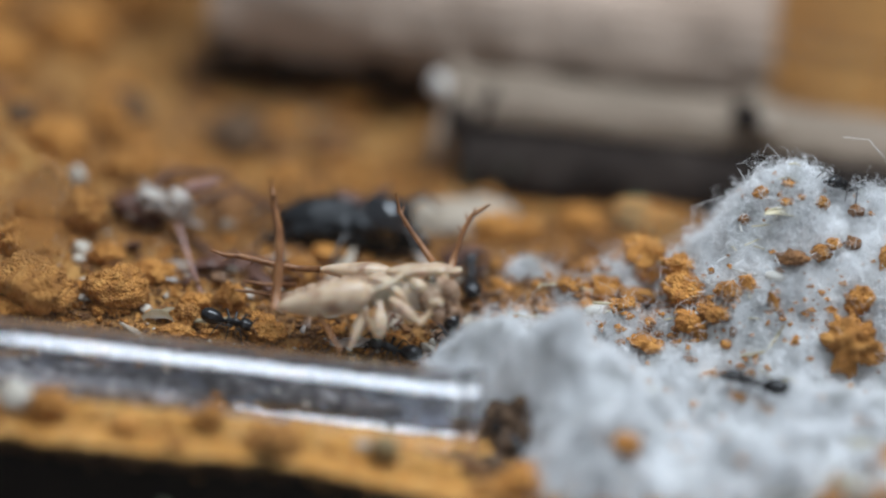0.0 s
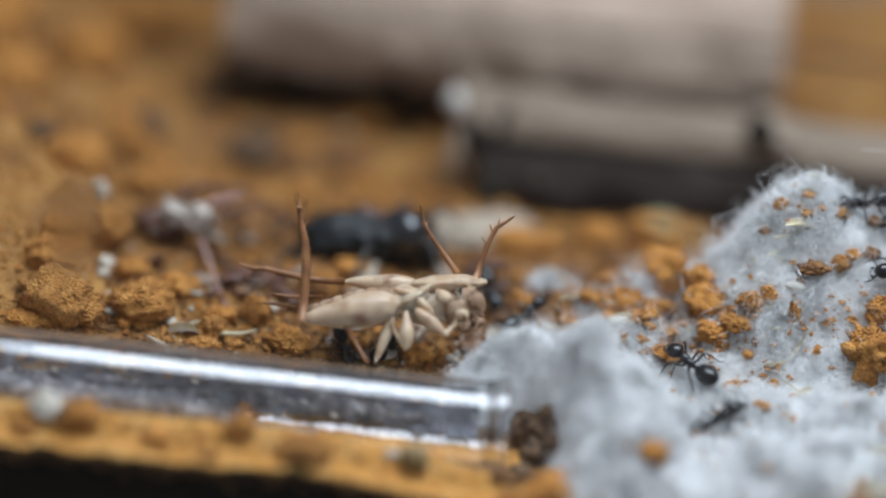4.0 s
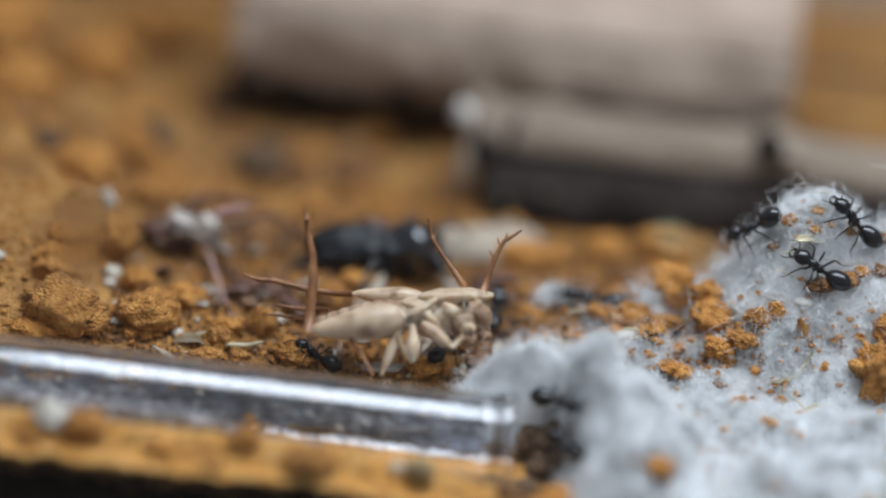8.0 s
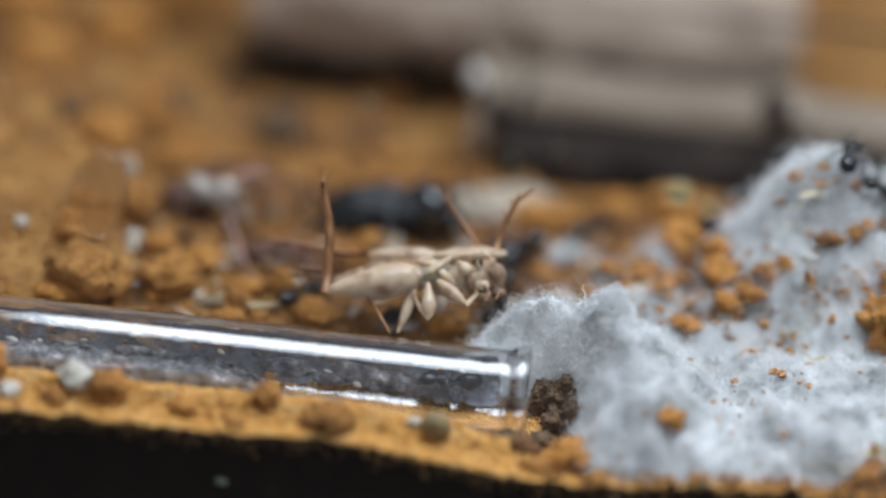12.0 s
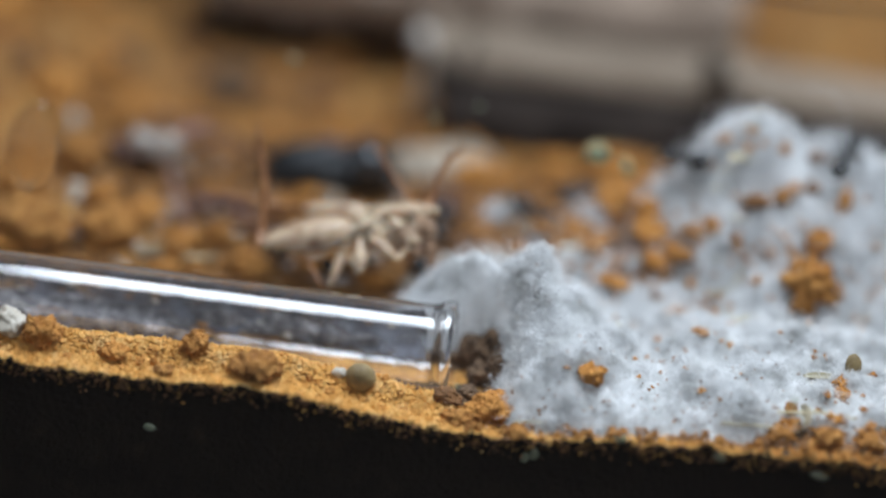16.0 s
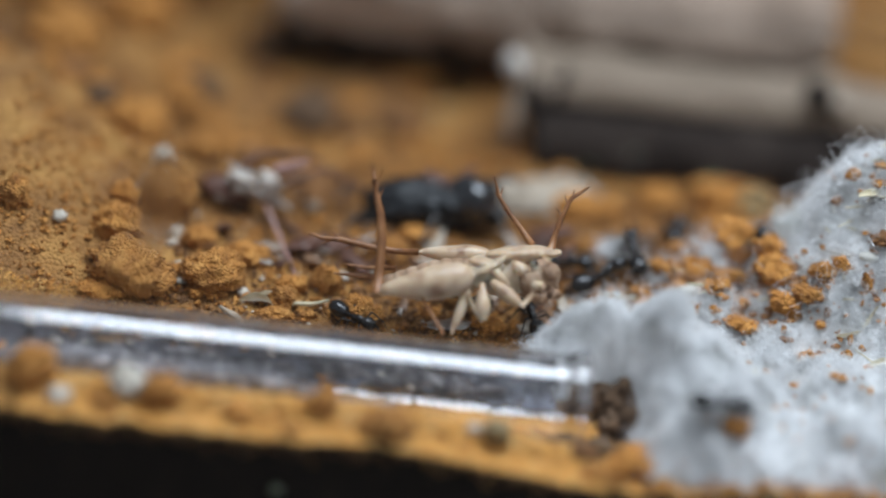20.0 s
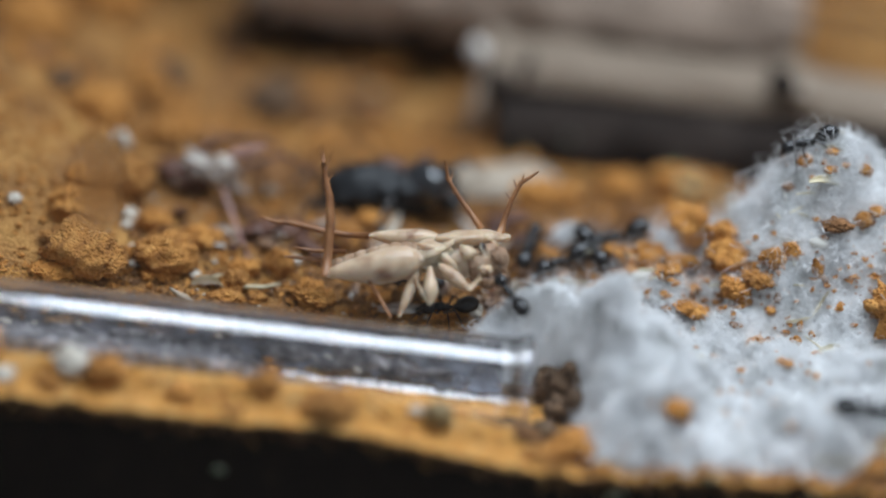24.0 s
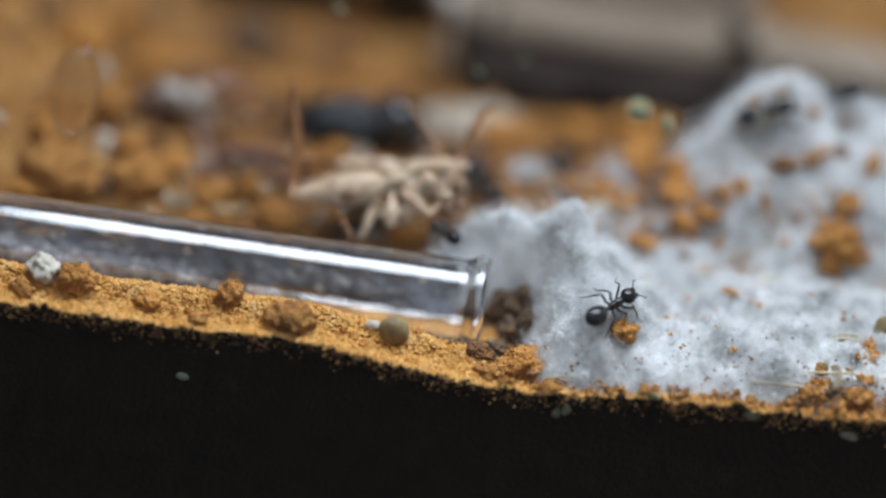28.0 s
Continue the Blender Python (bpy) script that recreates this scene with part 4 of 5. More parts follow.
def build_litter():
    seed_grain(18.5, 29.0, 6.0, 12)
    seed_grain(46.5, 25.5, 3.6, -10)
    seed_grain(60.5, -4.0, 4.4, 70, -30)
    husk(-55.0, 19.5, 6.0, 3.4, 150, 30, 1)
    husk(-53.5, 21.5, 4.6, 2.6, 60, -40, 2)
    husk(59.3, -13.2, 6.2, 5.2, 100, -62, 3)
    husk(70.0, -14.2, 4.6, 3.0, 70, -50, 5)
    husk(28.0, 4.0, 4.2, 1.6, 110, 10, 4)
    husk(50.0, 14.0, 5.0, 1.8, 15, 20, 6)
    husk(46.5, 30.0, 6.4, 2.0, 20, 15, 7)
    husk(62.6, -2.4, 7.6, 1.6, 22, 20, 8)
    husk(70.2, 20.0, 7.0, 1.5, -38, 10, 9)
    husk(44.3, 19.0, 4.6, 2.0, 20, -30, 10)
    straw(-47.0, 20.0, [(-4.5, 0, 0.4), (-1.5, 0.3, 0.9), (1.5, 0.2, 1.2), (4.2, 0.6, 2.0)], [0.35, 0.4, 0.38, 0.3])
    straw(47.5, 20.5, [(-1.4, 0, 0), (0, 0.4, 2.2), (1.2, 0.8, 5.0)], [0.4, 0.35, 0.15])
    straw(52.0, -14.5, [(-6, -0.6, 1.0), (0, 0, 1.1), (7, 0.6, 0.7)], [0.2, 0.22, 0.15])
    straw(59.0, -13.0, [(-4, 0, 0.9), (3, 0.6, 1.6), (9, 0.4, 1.2)], [0.25, 0.25, 0.15])
    straw(16.0, -15.8, [(-4, 0, 0.6), (0, 0.5, 1.0), (5, 0.2, 0.8)], [0.14, 0.14, 0.1])
    straw(30.0, 36.0, [(-3.8, 0, 3.0), (-1.5, 0.2, 3.5), (0.6, 0, 3.2), (1.4, -0.6, 1.4), (2.8, -1.2, 0.2), (4.2, -2.2, -0.6)], [0.16, 0.2, 0.2, 0.2, 0.2, 0.12])
    straw(14.0, 31.0, [(-6, 0, 0.6), (-3, 0.5, 1.0), (0, 0.3, 0.8), (3, -0.4, 0.9)], [0.12, 0.15, 0.15, 0.1])
    straw(20.0, 25.5, [(-3, 0, 0.5), (2.5, 0.3, 0.6)], [0.25, 0.2])
    rng = random.Random(52)
    for i in range(64):
        x, y, L, a = rng.uniform(1, 48), rng.gauss(27, 4), rng.uniform(1.6, 5.5), rng.uniform(0, 3.14)
        c, d = math.cos(a) * L / 2, math.sin(a) * L / 2
        thing("straw_bit", rod([(-c, -d, rng.uniform(0, 0.8)), (0, 0, rng.uniform(0.3, 1.0)), (c, d, rng.uniform(0, 1.2))], [0.12, 0.16, 0.08], 5), (M_HUSK, M_FIBRE, M_HUSK, M_SEED)[i % 4],
              "short pale straw bit among crumbs", "straw", group="bits of straw", at=on(x, y, 0.3))
    # a curl of loose cotton by the seeds, and short threads caught on the crumbs
    rng = random.Random(8)
    for i, (x, y) in enumerate([(14, 35), (16, 34), (12.5, 36), (24, 37), (27, 38), (30, 40), (33, 34), (20, 33), (41, 42), (37, 40), (9, 27), (44, 46)]):
        p, pts = Vector((0, 0, 0.3)), []
        a, e = rng.uniform(0, 6.3), 0.5
        for k in range(12):
            pts.append(tuple(p))
            p = p + Vector((math.cos(a) * math.cos(e), math.sin(a) * math.cos(e), math.sin(e))) * rng.uniform(0.35, 0.6)
            a += rng.uniform(-0.2, 0.75)
            e += rng.uniform(-0.35, 0.2)
        thing("cotton_thread", rod(pts, 0.07, 5), M_FIBRE, "loose curled white cotton thread on crumbs", "thread", group="cotton threads", at=on(x, y, 0.5))


# ---- the dead cricket ----
def spindle(a, b, r, peak=0.4, segs=14, rings=12, thin=0.3):
    """A swollen limb from a to b, thickest at peak."""
    A, B = Vector(a), Vector(b)
    pts, rad = [], []
    for i in range(rings + 1):
        u = i / rings
        w = math.sin(math.pi * (u ** (math.log(0.5) / math.log(peak)))) if 0 < u < 1 else 0
        pts.append(A.lerp(B, u) + Vector((0, 0, 0.04 * r * math.sin(u * 9))))
        rad.append(max(r * (thin + (1 - thin) * w) * (0.55 if i in (0, rings) else 1), 0.05))
    return rod(pts, rad, segs)


def shin(pts, r, spurs=()):
    g = [rod(pts, r, 8)]
    for (x, y, z), (dx, dy, dz) in spurs:
        g.append(rod([(x, y, z), (x + dx * 0.6, y + dy * 0.6, z + dz * 0.6), (x + dx, y + dy, z + dz)], [0.22, 0.14, 0.05], 5))
    return join(*g)


def build_cricket():
    h = holder("dead_cricket", "pale tan dead cricket lying on its back, legs drawn up", "cricket", at=(-18.2, 17.0, 17.7), turn=(-21.8, -5.6, 1.5))
    # local x towards the head, z up
    part("abdomen", join(*[ball((2.4, 3.3 - 0.14 * abs(i - 2) ** 1.6, 3.0 - 0.12 * abs(i - 2) ** 1.6), (-2.2 - i * 1.75, 1.6, 0.6 - i * 0.22), rings=10, segs=20, lump=0.03, lump_scale=3, seed=i) for i in range(8)]),
         M_CRICKET_TAN, h, "tan segmented abdomen")
    part("thorax", join(ball((4.6, 3.6, 3.0), (0.8, 1.6, 0.8), lump=0.06, lump_scale=2.2, rings=14, segs=20), ball((3.4, 1.0, 1.9), (0.6, -1.5, 1.0), (0, -12, 4), 16, 22, 0.2, 0.35, 2.2, 13)), M_CRICKET, h)
    for at, turn, size, k in (((-1.6, -1.9, -0.3), (0, 34, 20), (2.3, 0.7, 1.0), 2), ((0.9, -2.3, 1.4), (0, -28, -10), (2.0, 0.7, 0.9), 3), ((3.1, -2.2, 0.2), (0, 42, 0), (2.1, 0.7, 0.9), 4),
                              ((2.7, -2.0, 2.5), (0, -36, 0), (1.9, 0.6, 0.8), 5), ((-0.3, -1.9, 2.4), (0, 12, 0), (1.8, 0.6, 0.7), 6)):
        part("breast_plate", ball(size, at, turn, 12, 16, 0.4, 0.28, 2.4, k), M_CRICKET, h)
    part("breast", join(ball((5.6, 3.2, 3.5), (4.2, 1.4, 0.2), (0, -8, 0), 16, 22, 0.1, 0.14, 2.4, 11), ball((3.0, 2.2, 2.2), (-4.0, -0.4, -1.0), (0, 10, 0), 12, 18, 0.1, 0.12, 2.4, 12)), M_CRICKET, h)
    part("pronotum", ball((6.4, 3.4, 2.0), (6.8, 1.4, 3.7), (0, -5, 0), 18, 26, 0.35, 0.16, 2.2, 7), M_CRICKET, h)
    part("head", join(ball((3.6, 3.1, 4.0), (9.5, 0.9, -0.2), (0, 14, 0), 18, 26, 0.1, 0.16, 2.2, 8), ball((1.8, 1.4, 2.0), (8.4, -1.4, -0.2), (0, 25, 0), lump=0.2, lump_scale=2),
                      ball((1.5, 1.2, 1.6), (11.6, -1.4, 1.0), (0, -20, 0), lump=0.25, lump_scale=2.2, seed=4)), M_CRICKET_TAN, h, "brownish mottled head")
    part("cheek", join(ball((1.7, 1.1, 1.1), (6.4, -1.8, 1.6), (0, 35, 0), lump=0.2, lump_scale=2.3, seed=6), ball((1.3, 0.9, 1.0), (9.2, -2.4, -1.2), (0, 10, 0), lump=0.2, lump_scale=2.3, seed=9)), M_CRICKET, h)
    part("eye", ball((0.7, 0.5, 0.8), (8.7, -2.5, 2.5)), M_EYE, h, "dark compound eye")
    part("mouthparts", join(ball((1.5, 1.2, 1.1), (9.6, -1.8, -3.2), (0, 30, 0), lump=0.2, lump_scale=2), ball((1.3, 1.1, 0.9), (12.0, -1.2, -2.6), lump=0.2, lump_scale=2, seed=3),
                            rod([(11, -2.6, -1.0), (12.2, -3.4, -2.2), (11.6, -3.9, -3.6)], [0.3, 0.28, 0.18], 6), rod([(9.6, -3.0, -1.4), (10.6, -3.9, -2.6), (9.8, -4.3, -3.9)], [0.3, 0.28, 0.18], 6)),
         M_CRICKET_DARK, h, "brown mouthparts")
    femur = part("hind_femur", spindle((-1.0, -2.6, 0.3), (-17.2, -3.0, -2.3), 2.95, 0.33, 20, 18, 0.22), M_CRICKET, h, "swollen pale hind thigh")
    part("hind_shin", shin([(-17.2, -3.0, -2.5), (-16.8, -2.6, 1.6), (-16.5, -2.2, 6.5), (-16.7, -1.9, 10.5), (-17.5, -1.6, 14.0), (-17.8, -1.5, 16.2)], [0.85, 0.8, 0.78, 0.7, 0.5, 0.42],
                           [((-17.6, -1.6, 15.0), (-1.0, 0, 4.0)), ((-17.5, -1.6, 14.6), (1.1, -0.3, 3.2)), ((-17.3, -1.6, 12.6), (1.2, 0.2, 2.2)), ((-17.0, -1.7, 11.2), (-0.9, 0, 1.3)), ((-16.6, -2, 8.6), (0.9, -0.2, 1.0)), ((-17.6, -1.5, 16), (-0.4, 0.4, 3.2))]),
         M_CRICKET_LEG, femur, "brown spurred shin standing upright")
    femur2 = part("hind_femur", spindle((2.0, 3.0, 3.3), (-10.3, 4.0, 4.0), 1.8, 0.34, 16, 14, 0.25), M_CRICKET, h)
    part("hind_shin", shin([(-10.3, 4.0, 4.0), (-14.0, 4.4, 4.1), (-18.0, 4.8, 4.7), (-23.5, 5.2, 6.0), (-26.5, 5.4, 6.2), (-28.8, 5.8, 7.0)], [0.6, 0.55, 0.55, 0.5, 0.35, 0.2],
                           [((-23, 5.2, 5.9), (-2.2, 0, 1.6)), ((-21, 5.0, 5.4), (-1.6, 0.2, -1.0)), ((-24.5, 5.2, 6.1), (-2.4, 0.2, -0.9))]), M_CRICKET_LEG, femur2, "thin brown spurred shin")
    part("cercus", rod([(-14, 1.8, -0.4), (-19, 2.6, -0.1), (-24.5, 3.4, 0.4)], [0.5, 0.45, 0.2], 7), M_CRICKET_LEG, h)
    part("ovipositor", rod([(-14, 1.2, 1.4), (-19, 1.8, 1.4), (-23, 2.2, 2.0)], [0.42, 0.38, 0.15], 7), M_CRICKET_LEG, h)
    part("front_femur", spindle((1.6, -3.0, -0.4), (6.6, -4.6, -4.5), 1.25, 0.5), M_CRICKET, h)
    part("front_shin", shin([(6.6, -4.6, -4.5), (8.4, -4.4, -2.6), (8.2, -4.6, -0.6)], [0.45, 0.4, 0.2]), M_CRICKET, h)
    part("middle_femur", spindle((0.1, -3.2, -0.6), (0.4, -4.6, -6.9), 1.3, 0.62), M_CRICKET, h)
    part("middle_shin", shin([(0.4, -4.6, -6.9), (-1.2, -4.2, -5.0), (-2.4, -3.9, -2.6)], [0.45, 0.4, 0.3]), M_CRICKET, h)
    part("middle_femur", spindle((-1.9, -2.8, -1.4), (-4.9, -3.6, -9.2), 0.95, 0.4), M_CRICKET, h)
    part("middle_shin", shin([(-10.3, -4.2, -2.6), (-8.6, -4.4, -5.2), (-6.2, -4.6, -9.2)], [0.3, 0.34, 0.25]), M_CRICKET_LEG, h)
    part("upper_leg", shin([(8.6, 2.4, 5.4), (6.6, 2.8, 8.2), (4.8, 3.2, 10.6), (2.9, 3.5, 13.6), (2.2, 3.8, 16.8)], [0.6, 0.45, 0.4, 0.32, 0.16],
                           [((4.6, 3.2, 10.8), (-1.2, 0, 0.9)), ((3.6, 3.4, 12.4), (-1.3, 0, 1.6)), ((3.1, 3.4, 13.2), (0.6, 0, 1.8))]), M_CRICKET_LEG, h)
    part("upper_leg", shin([(11.6, 1.2, 4.4), (12.3, 1.3, 7.0), (13.4, 1.5, 10.2), (15.0, 1.7, 13.2), (16.6, 1.9, 14.2), (17.9, 2.0, 15.1)], [0.7, 0.5, 0.45, 0.4, 0.3, 0.14],
                           [((13.4, 1.5, 10.2), (-0.9, 0, 1.4)), ((14.4, 1.6, 12.2), (-0.6, 0, 1.6)), ((15.2, 1.7, 13.3), (0.3, 0, 1.4)), ((13.0, 1.4, 9.2), (0.9, 0, 0.9))]), M_CRICKET_LEG, h)
    part("antenna", rod([(11.4, -2.2, 3.0), (9.0, -3.4, 4.6), (8.4, -3.6, 2.6), (9.6, -4.2, 0.8)], [0.2, 0.18, 0.15, 0.08], 6), M_CRICKET, h)
    return h


# ---- other remains ----
def build_remains():
    h = holder("dead_beetle", "glossy black dead beetle among debris", "beetle", at=(-27, 49, 15.4), turn=(0, -6, 4))
    part("wing_cases", ball((7.8, 5.2, 4.4), (-4.4, 0, 1.6), (0, -8, 0), 24, 36, 0.0, 0.22, 2.0, 3), M_BEETLE, h)
    part("wing_cases", ball((5.2, 4.2, 3.4), (2.6, -1.6, 1.0), (0, 25, 0), 20, 28, 0.0, 0.4, 2.1, 8), M_BEETLE, h)
    part("torn_wing", join(ball((4.2, 2.2, 0.9), (2.0, 1.5, 5.0), (10, 24, 20), 12, 18, 0.3, 0.4, 1.8, 4), ball((2.6, 1.5, 0.8), (6.0, 2.0, 5.6), (0, -35, 0), 10, 14, 0.3, 0.4, 1.8, 5)), M_DEAD, h, "torn brown wing")
    part("thorax", ball((4.6, 4.2, 4.0), (7.2, -1.4, 2.6), (0, 12, 0), 22, 32, 0.0, 0.16, 1.6, 4), M_BEETLE_SHINY, h, "polished black thorax")
    part("head", ball((2.6, 2.6, 2.4), (11.0, -1.6, -0.4), (0, 20, 0), 12, 16, 0.1, 0.05, 1.5), M_BEETLE, h)
    for pts in ([(-8, -3, 0), (-13, -4, 0.5), (-17, -4, -2.8)], [(-9, 2, 1), (-13, 3, 3.6), (-17, 3, 1)], [(8, -3, 0), (11, -6, 2.4), (13, -7, -2)], [(1, -4, 0), (0, -8, 2), (-2, -9, -2.5)], [(9, 2, 3), (14, 3, 5), (17, 3, 2)]):
        part("leg", rod(pts, [0.7, 0.55, 0.3], 8), M_ANT_LEG, h)
    # a pale chip of wood behind it
    thing("wood_chip", ball((8.8, 4.0, 1.3), (0, 0, 0), (0, 0, 0), 22, 36, 0.0, 0.55, 2.2, 3), M_CARD, "pale flat chip of wood on the sand", "wood chip", at=(-7, 60, 15.9), turn=(26, -6, 6))
    # dried insect remains by the left clods
    d = holder("insect_remains", "dry reddish-brown insect remains with a pale wing", "insect remains", at=(-58, 44, 13.5))
    part("shell", ball((5.5, 4.0, 3.2), (-4.5, 3, 2.2), (0, 20, 30), 12, 16, 0.2, 0.25, 1.6, 5), M_DEAD, d)
    part("shell", ball((3.4, 2.4, 1.5), (10.5, -9, -1.0), (0, -16, 20), 18, 24, 0.3, 0.5, 2.1, 6), M_DEAD, d)
    part("pale_membrane", join(ball((5.0, 2.2, 1.8), (0.6, 0.5, 4.0), (10, 30, 10), 22, 32, 0.5, 0.9, 2.4, 7), ball((2.4, 1.2, 2.2), (2.6, 0, 5.0), (0, 50, 10), 16, 22, 0.4, 0.7, 2.2, 17), ball((2.8, 1.6, 1.2), (-4.6, 0.5, 2.8), (0, -20, 10), 12, 16, 0.3, 0.5, 1.8, 9)), M_PALE_WING, d, "crumpled whitish membrane")
    part("wing", ball((3.6, 0.5, 1.3), (6.0, 1.0, 8.8), (0, -22, 0), 10, 14, 0.5, 0.15, 1.4, 8), M_PINK, d, "pinkish translucent wing")
    part("leg", rod([(2.4, -1.0, 1.8), (5.6, -9, -0.6), (9.6, -17, -4.8)], [0.34, 0.3, 0.2], 8), M_PINK, d, "pinkish dry leg")
    part("leg", rod([(-6, 2, 4.4), (0.5, 4, 9.6), (8, 6, 9.4), (11, 6, 8.0)], [0.5, 0.5, 0.4, 0.3], 8), M_DEAD, d)
    part("leg", rod([(4, 5, 3.4), (12, 5, 7.4), (19, 4, 4.4)], [0.6, 0.5, 0.3], 8), M_DEAD, d)
    e = holder("insect_shell", "shiny dark empty insect shell in the sand", "insect remains", at=(-43, 38, 11.8))
    part("shell", ball((3.6, 2.4, 1.5), (0, 0, -0.4), (0, -18, 15), 18, 24, 0.3, 0.5, 2.1, 9), M_DEAD, e)
    part("leg", rod([(3, -2, 1.6), (7, -4, 2.6), (11, -6, 0.8)], [0.4, 0.35, 0.2], 7), M_DEAD, e)
    r = random.Random(41)
    looks = ((M_DEAD, "chitin_scrap", "reddish-brown scrap of insect shell", "insect remains"), (M_PALE_WING, "wing_scrap", "crumpled whitish scrap of insect wing", "insect remains"),
             (M_CRICKET_DARK, "chitin_scrap", "brown scrap of insect shell", "insect remains"), (M_CARD, "wood_flake", "pale flake of wood among crumbs", "wood chip"))
    for i in range(64):
        mat, name, label, cat = looks[(0, 2, 1, 0, 2, 3)[i % 6]]
        x, y, w = r.uniform(-64, 0), r.gauss(33, 7), 1.2 + 3.2 * r.random() ** 1.6
        thing(name, ball((w, w * r.uniform(0.3, 0.6), w * r.uniform(0.12, 0.3)), (0, 0, 0), (0, 0, 0), 9, 13, 0.4, 0.5, 2.0, i * 1.3), mat, label, cat, group="scraps of dead insects" if cat != "wood chip" else "",
              at=(x, y, float(ground_z(np.array(x), np.array(y))) + w * 0.22), turn=(r.uniform(-40, 40), r.uniform(-35, 35), r.uniform(0, 180)))
    for i in range(16):
        x, y, L, a = r.uniform(-60, 2), r.gauss(32, 6), r.uniform(4, 9), r.uniform(0, 3.14)
        thing("dry_leg", rod([(-L / 2 * math.cos(a), -L / 2 * math.sin(a), 0), (0, 0, r.uniform(0.8, 2.4)), (L / 2 * math.cos(a), L / 2 * math.sin(a), r.uniform(-0.2, 2.0))], [0.3, 0.26, 0.12], 6), M_DEAD if i % 3 else M_CRICKET_LEG,
              "thin dry brown insect leg on crumbs", "insect remains", group="scraps of dead insects", at=(x, y, float(ground_z(np.array(x), np.array(y))) + 0.5))
    k = holder("insect_shell", "shiny dark empty insect shell in the sand", "insect remains", at=(-6, 46, 14.2))
    part("shell", ball((4.6, 2.6, 1.8), (0, 0, 0.2), (0, -24, -15), 12, 16, 0.4, 0.2, 1.7, 10), M_DEAD, k)


def build_tube_waste():
    """Dark nest waste lying in the tube, with pale crumbs."""
    rng = np.random.RandomState(21)
    v, f = [], []
    xs, n = np.arange(-138, -30, 0.7), 15
    for i, x in enumerate(xs):
        lev = -2.0 + 0.9 * math.sin(x / 7.0) * math.sin(x / 17.0 + 1) + rng.normal(0, 0.15) - 3.4 * float(smooth(-56, -34, x))
        R = 5.75
        lev = max(lev, -R + 0.5)
        half = math.acos(max(min(-lev / R, 1), -1))
        for j in range(n):
            a = -half * 0.25 + 1.25 * half * j / (n - 1)
            v.append((x, R * math.sin(a), -R * math.cos(a)))
        for j in range(n - 1, -1, -1):
            a = -half * 0.25 + 1.25 * half * j / (n - 1)
            v.append((x, R * math.sin(a) * 0.97, lev + rng.normal(0, 0.15)))
    m = 2 * n
    for i in range(len(xs) - 1):
        for j in range(m):
            k = (j + 1) % m
            f.append((i * m + j, (i + 1) * m + j, (i + 1) * m + k, i * m + k))
    ob = thing("nest_waste", (np.array(v), f), M_WASTE, "dark crumbly nest waste inside the glass tube", "nest waste", at=(0, TUBE_Y, TUBE_Z))
    # a film of grey dust on the far inner wall, ragged towards the mouth
    fv, ff, m = [], [], 22
    fx = np.arange(-138, -3.0, 0.8)
    for i, x in enumerate(fx):
        top = 62 + 16 * math.sin(x / 11.0) + rng.normal(0, 5) - 105 * float(smooth(-5, -2.5, x))
        low = -44 + 7 * math.sin(x / 6.0) + rng.normal(0, 3)
        for k, R in ((0, 6.06), (1, 5.98)):
            for j in range(m):
                a = radians(low + (top - low) * j / (m - 1))
                fv.append((x, R * math.cos(a), R * math.sin(a)))
    for i in range(len(fx) - 1):
        for k in (0, 1):
            for j in range(m - 1):
                a = i * 2 * m + k * m + j
                q = (a, a + 1, a + 2 * m + 1, a + 2 * m)
                ff.append(q if k else q[::-1])
    part("dust_film", (np.array(fv), ff), M_FILM, ob, "mottled grey dust film on the glass")
    for i in range(60):
        x, a, s = rng.uniform(-92, -8), rng.uniform(-0.7, 0.35), rng.uniform(0.25, 0.9)
        mat = (M_QUARTZ, M_WASTE, M_CLOD_DARK, M_WASTE)[i % 4]
        part("pale_crumb" if i % 4 == 0 else "waste_crumb", ball((s * 1.2, s * 0.6, s * 0.7), (x, 5.5 * math.cos(a), 5.5 * math.sin(a)), (0, rng.uniform(-30, 30), 0), 7, 9, 0, 0.3, 1.6, i), mat, ob)
    for x, a, s in ((-66, -0.45, 2.2), (-58, -0.6, 2.6), (-50, -0.5, 1.8), (-40, -0.35, 2.4), (-33, -0.6, 1.6), (-28, -0.3, 2.6), (-22, -0.45, 2.0), (-76, -0.5, 2.0), (-15, -0.5, 1.4)):
        part("waste_clump", ball((s * 1.7, s * 0.4, s * 0.75), (x, 5.1 * math.cos(a), 5.1 * math.sin(a)), (0, 0, 0), 14, 22, 0, 0.5, 1.9, x), M_WASTE, ob)


